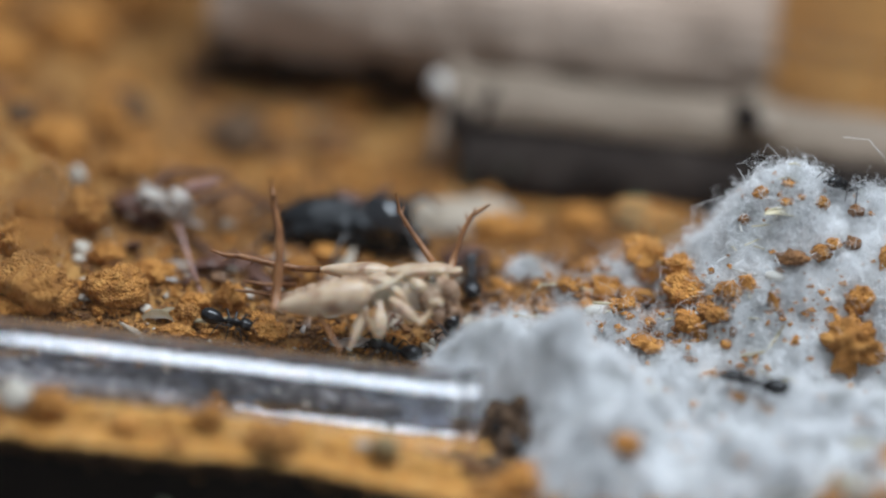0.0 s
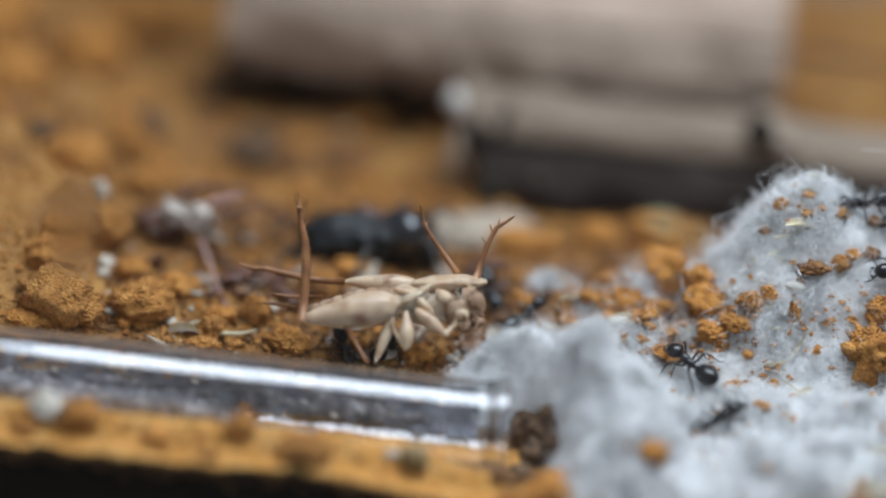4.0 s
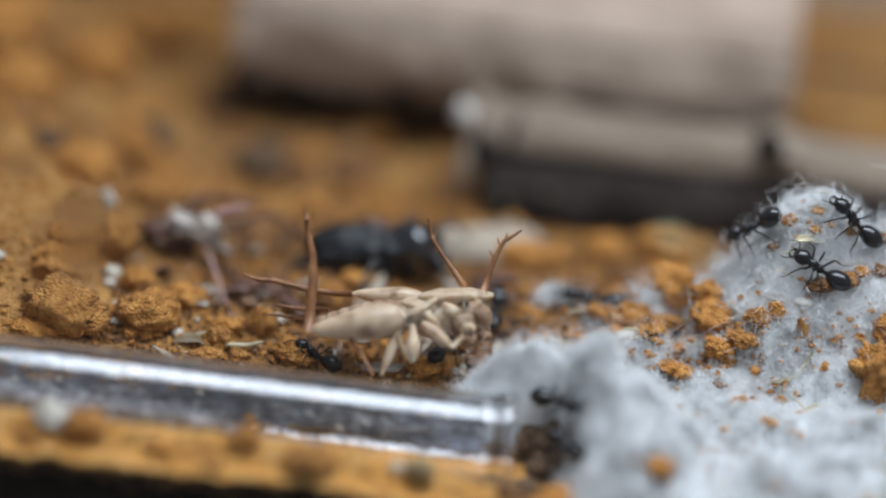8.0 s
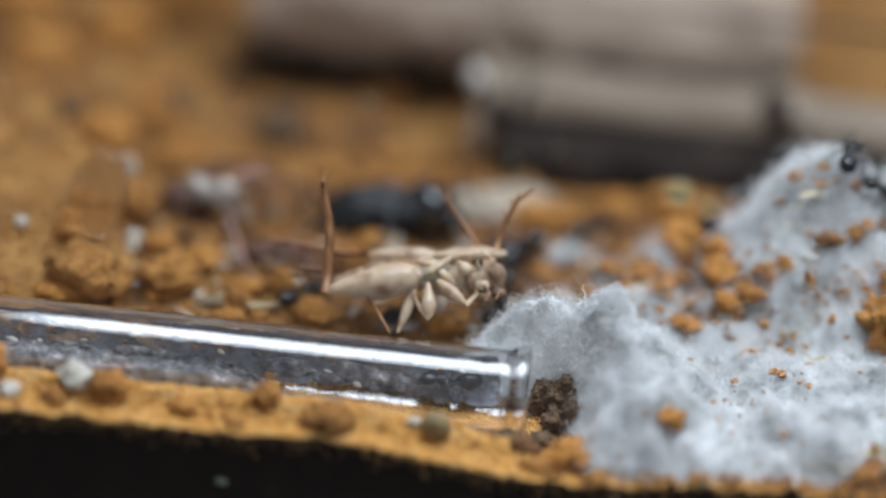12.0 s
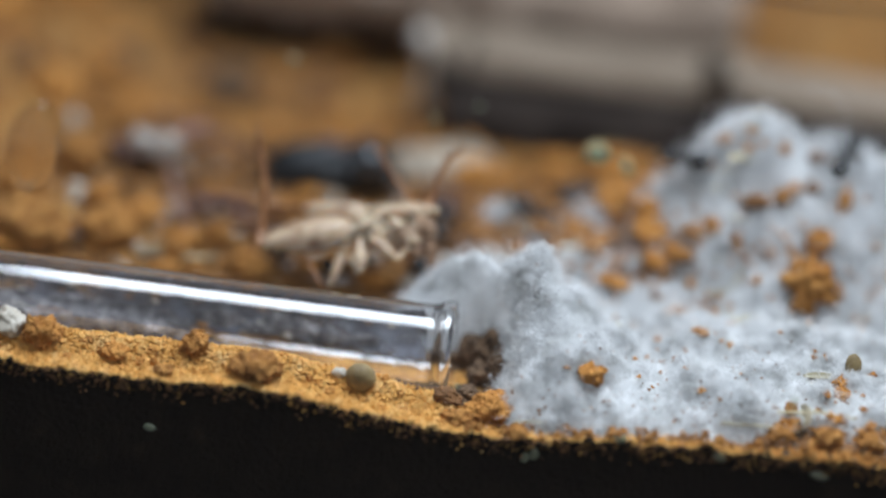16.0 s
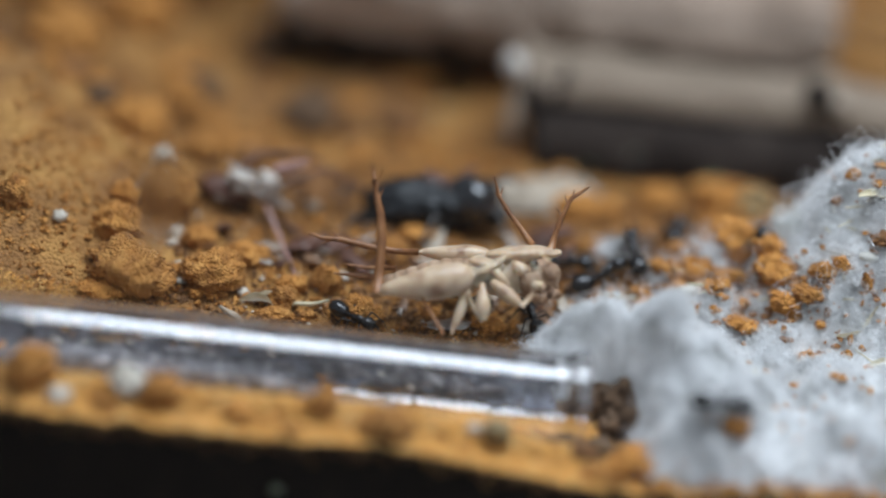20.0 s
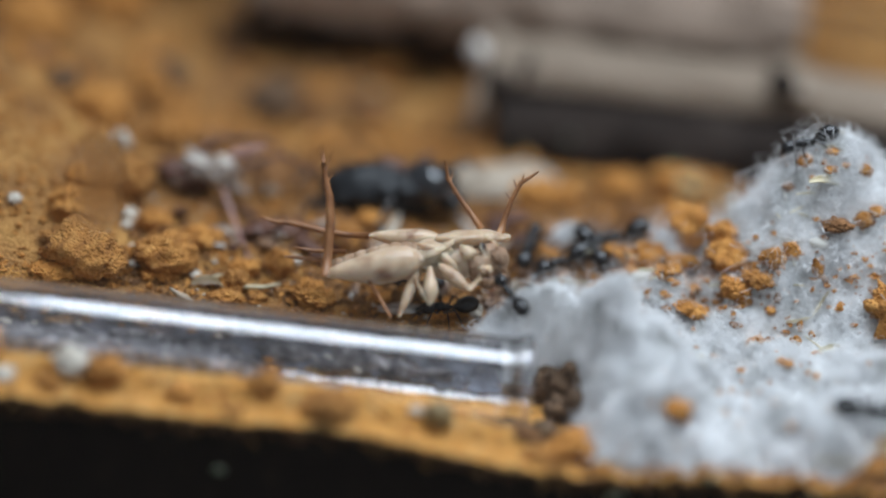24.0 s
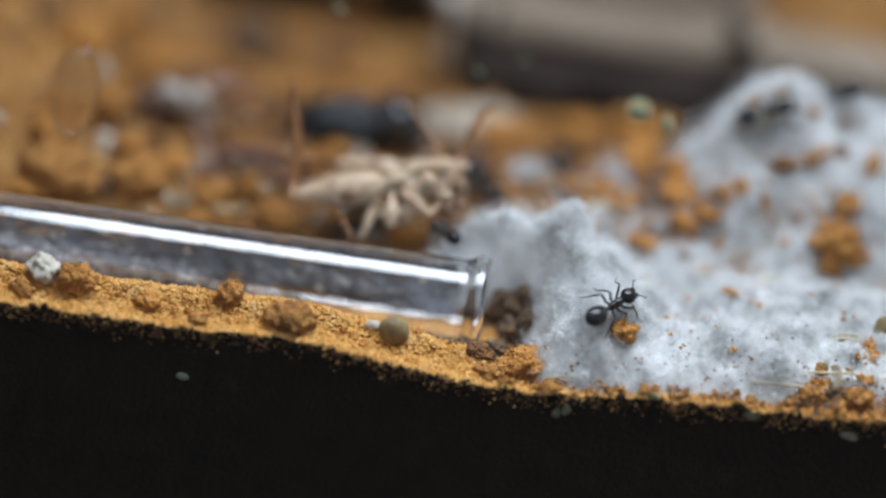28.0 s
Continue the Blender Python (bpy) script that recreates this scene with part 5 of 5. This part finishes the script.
def build_specks():
    pane = bpy.data.objects["wall_front_pane"]
    y = FRONT - 0.1
    part("water_drop", ball((3.7, 0.16, 7.4), (-69.6, FRONT - 0.3, 40.4), (0, 4, 0), 16, 20, 0.0, 0.12, 1.2, 21), M_PANE, pane, "clear dried water drop on the pane")
    part("dirt_speck", ball((1.81, 0.4, 1.81), (20.4, y, 50.5), (0, 10, 0), 6, 12, 0.2, 0.2, 1.5, 0), M_SPECK, pane)
    part("dirt_speck", ball((0.72, 0.4, 1.99), (25.4, y, 48.6), (0, -25, 0), 6, 12, 0.2, 0.2, 1.5, 1), M_SPECK, pane)
    part("dirt_speck", ball((0.81, 0.4, 1.17), (16.2, y, -3.4), (0, 10, 0), 6, 12, 0.2, 0.2, 1.5, 2), M_SPECK, pane)
    part("dirt_speck", ball((1.08, 0.4, 0.90), (29.9, y, 1.3), (0, 10, 0), 6, 12, 0.2, 0.2, 1.5, 3), M_SPECK, pane)
    part("dirt_speck", ball((1.26, 0.4, 1.08), (46.4, y, 0.3), (0, 10, 0), 6, 12, 0.2, 0.2, 1.5, 4), M_SPECK, pane)
    part("dirt_speck", ball((1.63, 0.4, 0.81), (62.9, y, -1.0), (0, 10, 0), 6, 12, 0.2, 0.2, 1.5, 5), M_SPECK, pane)
    part("dirt_speck", ball((1.08, 0.4, 0.81), (-47.6, y, -7.1), (0, 10, 0), 6, 12, 0.2, 0.2, 1.5, 6), M_SPECK, pane)
    part("dirt_speck", ball((0.36, 0.4, 1.26), (57.0, y, 11.6), (0, 10, 0), 6, 12, 0.2, 0.2, 1.5, 7), M_SPECK, pane)
    part("dirt_speck", ball((0.45, 0.4, 0.36), (-5.7, y, 53.1), (0, 10, 0), 6, 12, 0.2, 0.2, 1.5, 8), M_SPECK, pane)
    part("dirt_speck", ball((0.36, 0.4, 0.27), (1.1, y, 56.0), (0, 10, 0), 6, 12, 0.2, 0.2, 1.5, 9), M_SPECK, pane)
    part("dirt_speck", ball((0.72, 0.4, 0.36), (-28.9, y, 60.3), (0, 10, 0), 6, 12, 0.2, 0.2, 1.5, 10), M_SPECK, pane)
    part("dirt_speck", ball((0.45, 0.4, 0.27), (2.2, y, 7.2), (0, 10, 0), 6, 12, 0.2, 0.2, 1.5, 11), M_SPECK, pane)
    part("dirt_speck", ball((0.72, 0.4, 1.08), (14.7, y, -4.2), (0, 10, 0), 6, 12, 0.2, 0.2, 1.5, 12), M_SPECK, pane)


# ---- ants ----
def build_ant():
    h = holder("ant", "glossy black ant with a large head", "ant", group="black ants")
    part("gaster", ball((2.35, 1.75, 1.65), (-3.3, 0, 2.5), (0, 8, 0), 14, 18, 0.12), M_ANT, h)
    part("waist", join(ball((0.42, 0.42, 0.6), (-0.95, 0, 2.25)), ball((0.4, 0.4, 0.5), (-0.35, 0, 2.2)), rod([(-1.6, 0, 2.3), (0.4, 0, 2.2)], 0.24, 8)), M_ANT, h)
    part("thorax", join(ball((1.25, 0.78, 0.9), (1.6, 0, 2.65), (0, -8, 0), 10, 14), ball((1.1, 0.68, 0.75), (0.5, 0, 2.4), (0, -12, 0), 10, 14), rod([(2.4, 0, 2.8), (3.0, 0, 2.8)], 0.36, 8)), M_ANT, h)
    head = part("head", ball((1.55, 1.45, 1.2), (3.9, 0, 2.75), (0, 14, 0), 12, 16, 0.12), M_ANT, h)
    for s in (1, -1):
        part("mandible", rod([(5.1, 0.75 * s, 2.25), (5.75, 0.75 * s, 2.05), (6.1, 0.15 * s, 1.95)], [0.3, 0.26, 0.1], 7), M_ANT_LEG, head)
        part("antenna", rod([(4.9, 0.45 * s, 3.1), (5.2, 1.0 * s, 3.6), (5.5, 1.5 * s, 3.8), (6.0, 1.75 * s, 3.3), (6.7, 1.75 * s, 2.5), (7.2, 1.6 * s, 2.0)], [0.1, 0.1, 0.1, 0.09, 0.1, 0.07], 6), M_ANT_LEG, head)
    for x, dx in ((2.0, 1.5), (1.1, -0.1), (0.3, -1.7)):
        for s in (1, -1):
            g = rod([(0, 0, 0), (dx * 0.2, 0.6 * s, 0.0), (dx * 0.65, 1.75 * s, 1.15), (dx * 0.75, 1.95 * s, 1.15), (dx * 1.2, 2.5 * s, 0.0), (dx * 1.5, 2.95 * s, -1.4), (dx * 1.75, 3.3 * s, -1.92), (dx * 2.1, 3.7 * s, -2.0)],
                    [0.24, 0.22, 0.2, 0.14, 0.15, 0.1, 0.07, 0.05], 7)
            leg = part("leg", g, M_ANT_LEG, h)
            leg.location = Vector((x, 0.5 * s, 2.0)) * MM
    return h


ANT_ROWS = {
    "a1": [(0, 56.9, 37.7, -138), (0.3, 54.9, 36.0, -163), (0.6, 46.8, 32.1, -158), (1, 47.3, 29.7, -70), (1.2, 48.3, 29.8, -73), (1.5, 48.4, 27.6, -64), (1.8, 51.0, 24.7, -79), (2, 50.0, 21.7, -104), (2.4, 45.5, 13.6, -92), (2.7, 49.5, 9.2, -27), (3, 54.4, 4.4, -20), (3.4, 66.5, 7.4, 7), (4, 70.2, 10.5, 96), (5, 84.0, 14.0, 60), (22.8, 84.0, 33.0, 120), (24, 62.8, 35.5, 95), (25.5, 67.2, 34.5, 170), (26.3, 60.0, 37.7, 214), (27, 60.5, 34.6, 214), (28, 59.3, 37.3, 120)],
    "a2": [(0, 4.7, 2.3, -55), (0.9, 6.8, 1.9, -61), (1.5, 11.0, -4.9, -40), (2.1, 18.0, -9.2, 11), (2.7, 21.8, -8.9, 27), (3, 24.3, -7.4, 32), (3.6, 31.2, 1.1, 43), (4.2, 37.1, 4.7, 18), (4.5, 41.8, 2.3, -27), (5.5, 40.2, 3.9, -157), (6.5, 25.8, -4.6, -148), (6.8, 22.9, -9.0, -160), (7.1, 18.2, -8.6, -159), (7.5, 13.8, -9.1, -210), (8.1, 10.5, -0.8, -239), (8.8, 7.1, 3.3, -233), (9, 1.2, 7.4, -235), (9.5, 4.1, 5.9, -240), (10, -1.6, 8.4, -230), (10.5, 3.7, 6.0, -219), (11.5, 0.1, 8.8, -164), (12.3, -20.0, -1.0, -171), (13.5, -64.0, -1.0, -180), (14.2, -82.0, -1.0, -180), (15.6, -95.0, -1.0, -360), (16.5, -76.0, -1.0, -360), (17, -62.0, -1.0, -360), (17.5, -36.0, -1.0, -360), (18, -15.0, -1.0, -360), (18.3, -6.0, -1.0, -360), (18.7, 1.0, -1.0, -305), (19.1, 1.1, 8.2, -357), (19.3, 7.0, 2.5, -410), (19.6, 17.6, -9.4, -389), (20, 20.4, -8.7, -345), (20.4, 21.2, -10.6, -370), (21.5, 30.7, -7.2, -347), (22.5, 39.9, -5.1, -345), (22.8, 43.3, -4.2, -385), (23.1, 48.9, -6.9, -356), (23.5, 49.9, -6.0, -332), (24, 53.7, -7.1, -357), (24.5, 57.1, -6.5, -384), (25.2, 69.1, -12.4, -346), (28, 75.2, 3.1, -295)],
    "a3": [(0, -5.8, 22.9, -79), (0.9, -3.2, 8.4, 52), (2.4, -3.4, 25.9, 52), (2.7, -3.3, 8.8, -86), (3, -1.6, 8.1, -13), (3.3, 0.2, 8.2, 56), (3.6, -1.5, 8.8, 87), (4, 4.0, 31.4, 46), (4.2, 2.6, 30.0, -19), (4.5, 3.6, 28.2, -138), (6.5, -1.9, 26.0, -138), (6.8, 4.3, 27.5, -67), (7, 5.6, 8.3, -77), (7.5, 7.6, 5.0, -63), (8, 8.4, 4.6, -30), (8.8, 9.2, 4.3, 117), (9, 6.2, 7.5, 135), (9.5, -0.8, 8.9, 112), (10.1, -3.0, 28.3, 102), (10.5, -5.3, 31.3, 227), (11.5, -5.9, 25.2, 251), (13.5, -8.0, 23.7, 283), (16, -6.4, 22.0, 302), (16.8, -2.0, 12.0, 270), (17.3, -3.1, 8.5, 179), (17.6, -4.0, 8.5, 97), (18, -4.2, 8.6, 12), (18.3, -2.3, 8.6, -84), (18.6, -3.4, 8.7, -253), (19, -5.3, 9.0, -249), (19.3, -7.9, 21.4, -157), (19.6, -8.2, 20.6, -157), (20, -8.9, 21.9, -277), (20.4, -8.1, 22.1, -188), (22.5, -14.3, 22.7, -142), (23.6, -12.9, 18.4, -112), (24.5, -15.3, 20.2, -233), (25, -16.9, 23.7, -179), (28, -22.4, 20.0, -146)],
    "a4": [(0, 44.3, 7.2, 164), (2, 40.3, 7.4, 146), (3.3, 36.8, 9.3, 145), (3.9, 31.2, 12.3, 133), (4.5, 26.9, 28.1, 123), (6.5, 18.2, 33.5, 106), (6.8, 23.7, 33.0, -3), (7, 25.2, 32.1, 79), (7.5, 22.3, 38.4, 163), (7.8, 15.7, 35.7, 168), (8, 11.3, 35.8, 185), (8.5, 7.2, 34.5, 174), (8.8, 1.8, 36.8, 161), (9.1, -1.0, 37.3, 150), (9.5, -2.2, 39.2, 175), (10, 0.3, 36.7, 273), (10.5, -1.2, 36.7, 412), (11, 1.0, 42.5, 470), (11.5, -2.6, 40.8, 548), (13.5, -1.7, 42.1, 703), (16.3, 12.2, 36.2, 668), (17, 5.1, 33.5, 547), (18, 0.9, 34.8, 573), (19, -0.6, 29.7, 672), (20, 3.7, 31.7, 745), (20.4, 3.3, 31.5, 812), (22.5, 3.6, 33.8, 698), (23.6, 7.1, 29.9, 610), (24.5, 2.9, 31.9, 522), (25, 1.4, 31.8, 542), (26, 1.3, 31.8, 491), (28, -1.9, 35.5, 492)],
    "a5": [(0, -3.4, 38.1, 92), (0.3, -3.5, 39.6, 107), (0.6, -3.8, 39.6, 265), (0.9, -3.6, 38.0, 284), (2, -3.5, 38.1, 284), (3, -4.1, 37.6, 284), (4, -4.0, 38.1, 284), (4.5, -4.0, 38.5, 284), (6.5, -3.9, 37.4, 264), (8, -4.2, 36.3, 264), (9, -3.9, 37.0, 264), (10, -3.9, 36.8, 264), (11, -4.1, 37.2, 264), (11.5, -4.1, 36.7, 264), (13.5, -4.8, 37.7, 264), (17, -4.4, 37.1, 264), (19, -3.7, 37.2, 358), (20, -2.4, 37.0, 358), (20.4, -4.1, 36.7, 212), (22.5, -3.6, 36.3, 355), (23.6, 2.0, 36.1, 355), (24.5, -3.6, 36.7, 526), (25, -2.4, 37.2, 475), (28, -5.3, 40.6, 491)],
    "a6": [(0, -16.3, 48.4, -175), (1.5, -19.5, 48.2, -175), (3, -16.2, 48.7, -175), (4.5, -19.4, 49.0, -187), (6.5, -21.0, 49.2, -131), (7.5, -25.2, 42.3, -191), (8, -24.8, 50.0, -273), (9.5, -24.6, 52.5, -337), (11, -19.9, 52.1, -364), (11.5, -20.6, 52.3, -364), (14, -19.1, 52.4, -413), (17, -19.2, 50.4, -513), (20, -20.8, 51.5, -564), (20.4, -22.6, 51.9, -564), (22.5, -20.2, 51.2, -655), (24, -21.8, 53.7, -602), (25, -21.8, 54.1, -553), (28, -30.4, 55.7, -550)],
    "a7": [(0, 77.7, 75.2, -105), (3.3, 67.0, 34.6, -121), (4.2, 54.7, 37.4, -179), (4.5, 55.3, 36.3, -141), (5.5, 48.1, 32.1, -164), (6.5, 43.3, 32.5, -157), (6.8, 45.1, 31.4, -157), (7.1, 42.9, 32.8, -234), (7.5, 43.1, 33.1, -200), (8, 38.9, 34.6, -175), (8.5, 36.4, 37.7, -214), (9.1, 31.4, 39.9, -240), (9.5, 23.4, 57.9, -234), (9.8, 18.3, 57.8, -140), (10.1, 12.5, 48.6, -137), (10.5, 8.9, 49.0, -204), (11, 10.3, 49.6, -204), (11.5, 8.0, 48.4, -309), (13.5, 15.2, 55.5, -317), (14, 13.0, 53.0, -458), (14.5, 14.8, 52.7, -408), (15, 13.9, 52.1, -462), (15.5, 13.5, 46.5, -427), (16, 20.5, 38.4, -397), (16.6, 20.7, 44.6, -304), (17, 23.9, 44.9, -142), (17.6, 16.2, 38.8, -139), (18.3, 17.6, 37.2, -145), (19, 14.3, 36.8, -266), (20, 16.8, 45.1, -275), (22.5, 15.6, 51.3, -446), (23.6, 18.0, 26.4, -460), (24.5, 7.6, 8.0, -479), (25, 7.7, 8.2, -635), (28, 10.6, 43.1, -635)],
    "a8": [(0, 72.7, 30.9, 174), (4, 64.6, 36.7, 186), (4.5, 60.1, 37.8, 202), (6.5, 53.3, 36.1, 200), (7.1, 52.8, 34.9, 372), (7.5, 54.4, 33.7, 372), (8, 52.1, 33.4, 530), (8.5, 53.1, 38.2, 532), (9.1, 45.5, 32.6, 534), (9.5, 42.1, 33.8, 503), (9.8, 40.1, 34.4, 482), (10.1, 38.2, 35.2, 550), (10.5, 35.2, 36.1, 594), (10.7, 32.6, 36.9, 523), (11, 32.4, 38.6, 503), (11.5, 30.1, 38.2, 517), (13.5, 22.0, 52.8, 510), (14.5, 22.5, 53.0, 510), (15.5, 22.1, 53.1, 615), (17, 21.1, 40.6, 576), (17.6, 13.1, 36.2, 562), (18, 12.4, 34.5, 569), (18.6, 8.2, 33.4, 514), (20, 8.5, 36.4, 459), (22.5, 7.3, 39.2, 333), (23, 14.5, 30.5, 301), (23.6, 11.1, 35.1, 262), (25, 6.2, 31.7, 363), (28, 31.3, 42.5, 370)],
    "a9": [(0, 72.5, 29.4, -170), (6.5, 59.9, 29.4, -170), (7, 57.5, 25.2, -165), (7.5, 52.5, 28.6, -177), (8, 47.6, 28.4, -203), (8.5, 48.7, 28.7, -333), (9.1, 53.3, 31.7, -332), (9.5, 55.7, 33.1, -299), (10.1, 55.0, 36.4, -220), (10.5, 49.4, 35.2, -220), (11, 51.0, 34.3, -215), (11.5, 50.4, 34.6, -240), (13.5, 48.8, 33.6, -382), (14, 54.4, 37.3, -489), (14.5, 47.4, 31.3, -518), (15, 49.1, 32.1, -518), (15.5, 46.6, 31.7, -550), (16, 38.0, 32.2, -571), (16.3, 32.8, 39.6, -572), (16.6, 25.4, 40.8, -528), (17, 27.8, 38.5, -369), (18, 29.1, 40.3, -458), (19.5, 28.1, 42.0, -440), (20.5, 31.4, 36.7, -330), (22.5, 31.4, 38.0, -267), (22.8, 30.4, 38.2, -213), (23, 28.7, 41.1, -183), (23.6, 16.6, 36.1, -158), (24, 14.3, 37.7, -181), (24.5, 14.3, 35.3, -74), (25, 16.9, 29.0, -46), (25.7, 22.1, 28.8, -68), (26.3, 23.4, 18.6, 80), (26.9, 22.7, 4.2, 80), (27.4, 22.9, -7.1, 95), (28, 20.3, -8.8, 60)],
    "a10": [(0, 72.8, 30.7, 164), (9, 57.2, 39.7, 193), (10.1, 57.8, 33.2, 217), (10.5, 54.5, 33.6, 365), (11, 61.2, 33.9, 357), (11.5, 60.0, 34.2, 527), (13.5, 57.1, 34.1, 428), (14, 60.8, 34.9, 428), (14.5, 57.3, 35.2, 566), (15, 56.4, 33.2, 717), (15.5, 65.8, 34.3, 738), (17, 60.7, 34.9, 902), (18, 57.3, 33.9, 938), (21, 58.4, 33.3, 842), (23.6, 53.8, 37.9, 880), (24, 43.4, 35.6, 913), (24.5, 40.7, 34.4, 899), (25, 20.0, 39.2, 905), (25.7, 25.0, 38.1, 1063), (26.3, 34.9, 33.4, 1065), (26.9, 41.5, 29.4, 1064), (27.4, 41.9, 29.9, 1105), (28, 45.9, 31.5, 1093)],
    "a11": [(0, -43.4, 19.7, -11), (1.5, -36.0, 18.2, 2), (3, -27.8, 20.2, 11), (4.5, -27.9, 19.8, -115), (6.5, -30.1, 15.5, -172), (8, -33.6, 19.0, -209), (10, -41.3, 21.8, -234), (11, -38.0, 25.1, -315), (11.5, -39.9, 23.2, -315), (14, -38.1, 25.6, -346), (17, -29.5, 25.8, -495), (18.3, -50.7, 13.3, -494), (19, -38.1, 16.9, -340), (20, -38.8, 17.7, -402), (20.4, -36.7, 15.7, -374), (22.5, -7.9, 8.6, -371), (22.8, -1.5, 8.5, -371), (23.6, -1.3, 8.2, -371), (24, -2.5, 8.5, -242), (24.5, -7.7, 20.7, -251), (25, -6.6, 21.0, -312), (25.4, -6.4, 10.0, -298), (25.7, -5.5, 23.1, -288), (26, -6.0, 9.1, -298), (26.3, -6.1, 22.5, -309), (27, -6.4, 10.2, -292), (27.4, -4.7, 24.2, -282), (28, -6.2, 10.2, -229)],
    "a12": [(0, -14.8, 17.2, 168), (3, -23.0, 18.9, 68), (8, -12.0, 24.0, 62), (11, -21.9, 20.9, 194), (11.5, -22.2, 21.5, 58), (14, -20.7, 22.7, 2), (17, -20.1, 21.6, 24), (18.5, -16.8, 24.5, 80), (19, -19.6, 24.4, 158), (20, -19.6, 25.6, 159), (20.4, -21.8, 25.3, 159), (22.5, -19.3, 25.5, -3), (23.6, -19.0, 25.1, -180), (24.5, -21.1, 25.5, -174), (25, -20.2, 25.0, -174), (28, -21.4, 24.9, -174)],
}
ANT_SIZE = {"a1": 0.99, "a2": 0.96, "a3": 0.92, "a4": 1.02, "a5": 0.99, "a6": 0.94, "a7": 1.03, "a8": 1.02, "a9": 1.00, "a10": 0.96, "a11": 0.86, "a12": 0.86}


def ant_floor(x, y):
    if x < 2.0 and abs(y - TUBE_Y) < 4.5:
        return TUBE_Z - 3.2
    return float(surface_z(np.array(x), np.array(y)))


def ant_pose(x, y, a):
    e = 2.2
    z = ant_floor(x, y)
    if x < 3 and abs(y - TUBE_Y) < 9:
        n = Vector((0, 0, 1))
    else:
        dx = (ant_floor(x + e, y) - ant_floor(x - e, y)) / (2 * e)
        dy = (ant_floor(x, y + e) - ant_floor(x, y - e)) / (2 * e)
        n = Vector((-max(min(dx, 1.2), -1.2), -max(min(dy, 1.2), -1.2), 1)).normalized()
    f = Vector((math.cos(a), math.sin(a), 0))
    f = (f - n * f.dot(n)).normalized()
    s = n.cross(f)
    m = Matrix((f, s, n)).transposed().to_4x4()
    m.translation = (Vector((x, y, z)) + n * 0.35) * MM
    return m


# ---- what moves ----
def motions():
    first = build_ant()
    ants = {}
    for i, k in enumerate(ANT_ROWS):
        ants[k] = first if i == 0 else copy_thing(first, Matrix())
        ants[k].scale = (ANT_SIZE[k],) * 3
    for i, (k, rows) in enumerate(ANT_ROWS.items()):
        ant = ants[k]
        tt = np.array([r[0] for r in rows], float)
        xs, ys, hs = (np.array([r[j] for r in rows], float) for j in (1, 2, 3))
        ts = np.arange(0, 28.01, 0.2)
        ker = np.array([0.25, 0.5, 0.25])
        def along(v):
            u = np.interp(ts, tt, v)
            u[1:-1] = np.convolve(u, ker, "valid")
            return u
        X, Y, A = along(xs), along(ys), np.radians(along(hs))
        walk(ant, [(float(t), ant_pose(float(x), float(y), float(a))) for t, x, y, a in zip(ts, X, Y, A)])
        # legs: three and three in turn, by the way gone
        fine = np.arange(0, 28.01, 0.1)
        fx, fy, fa = np.interp(fine, ts, X), np.interp(fine, ts, Y), np.interp(fine, ts, A)
        step = np.hypot(np.diff(fx, prepend=fx[0]), np.diff(fy, prepend=fy[0])) + 1.5 * np.abs(np.diff(fa, prepend=fa[0]))
        ph = np.cumsum(np.minimum(step, 1.3)) / 4.6 * 2 * np.pi
        moving = step > 0.05
        legs = [c for c in ant.children if c.name.startswith("leg")]
        for j, leg in enumerate(legs):
            side = 1 if j % 2 == 0 else -1
            off = 0 if (j // 2 + j % 2) % 2 == 0 else math.pi
            base = leg.location.copy()
            lr = []
            for n in range(0, len(fine)):
                if n not in (0, len(fine) - 1) and not moving[max(n - 1, 0):n + 2].any():
                    continue
                p = ph[n] + off
                m = Matrix.Translation(base) @ pose(0, 0, 0, side * 9 * max(0.0, math.cos(p)), 0, side * -15 * math.sin(p))
                lr.append((float(fine[n]), m))
            walk(leg, lr)


build_ground()
build_tank()
build_tube()
build_cotton()
build_branches()
build_cricket()
build_remains()
build_tube_waste()
build_specks()
build_litter()
build_clods()
build_small_clods()
build_grains()
motions()
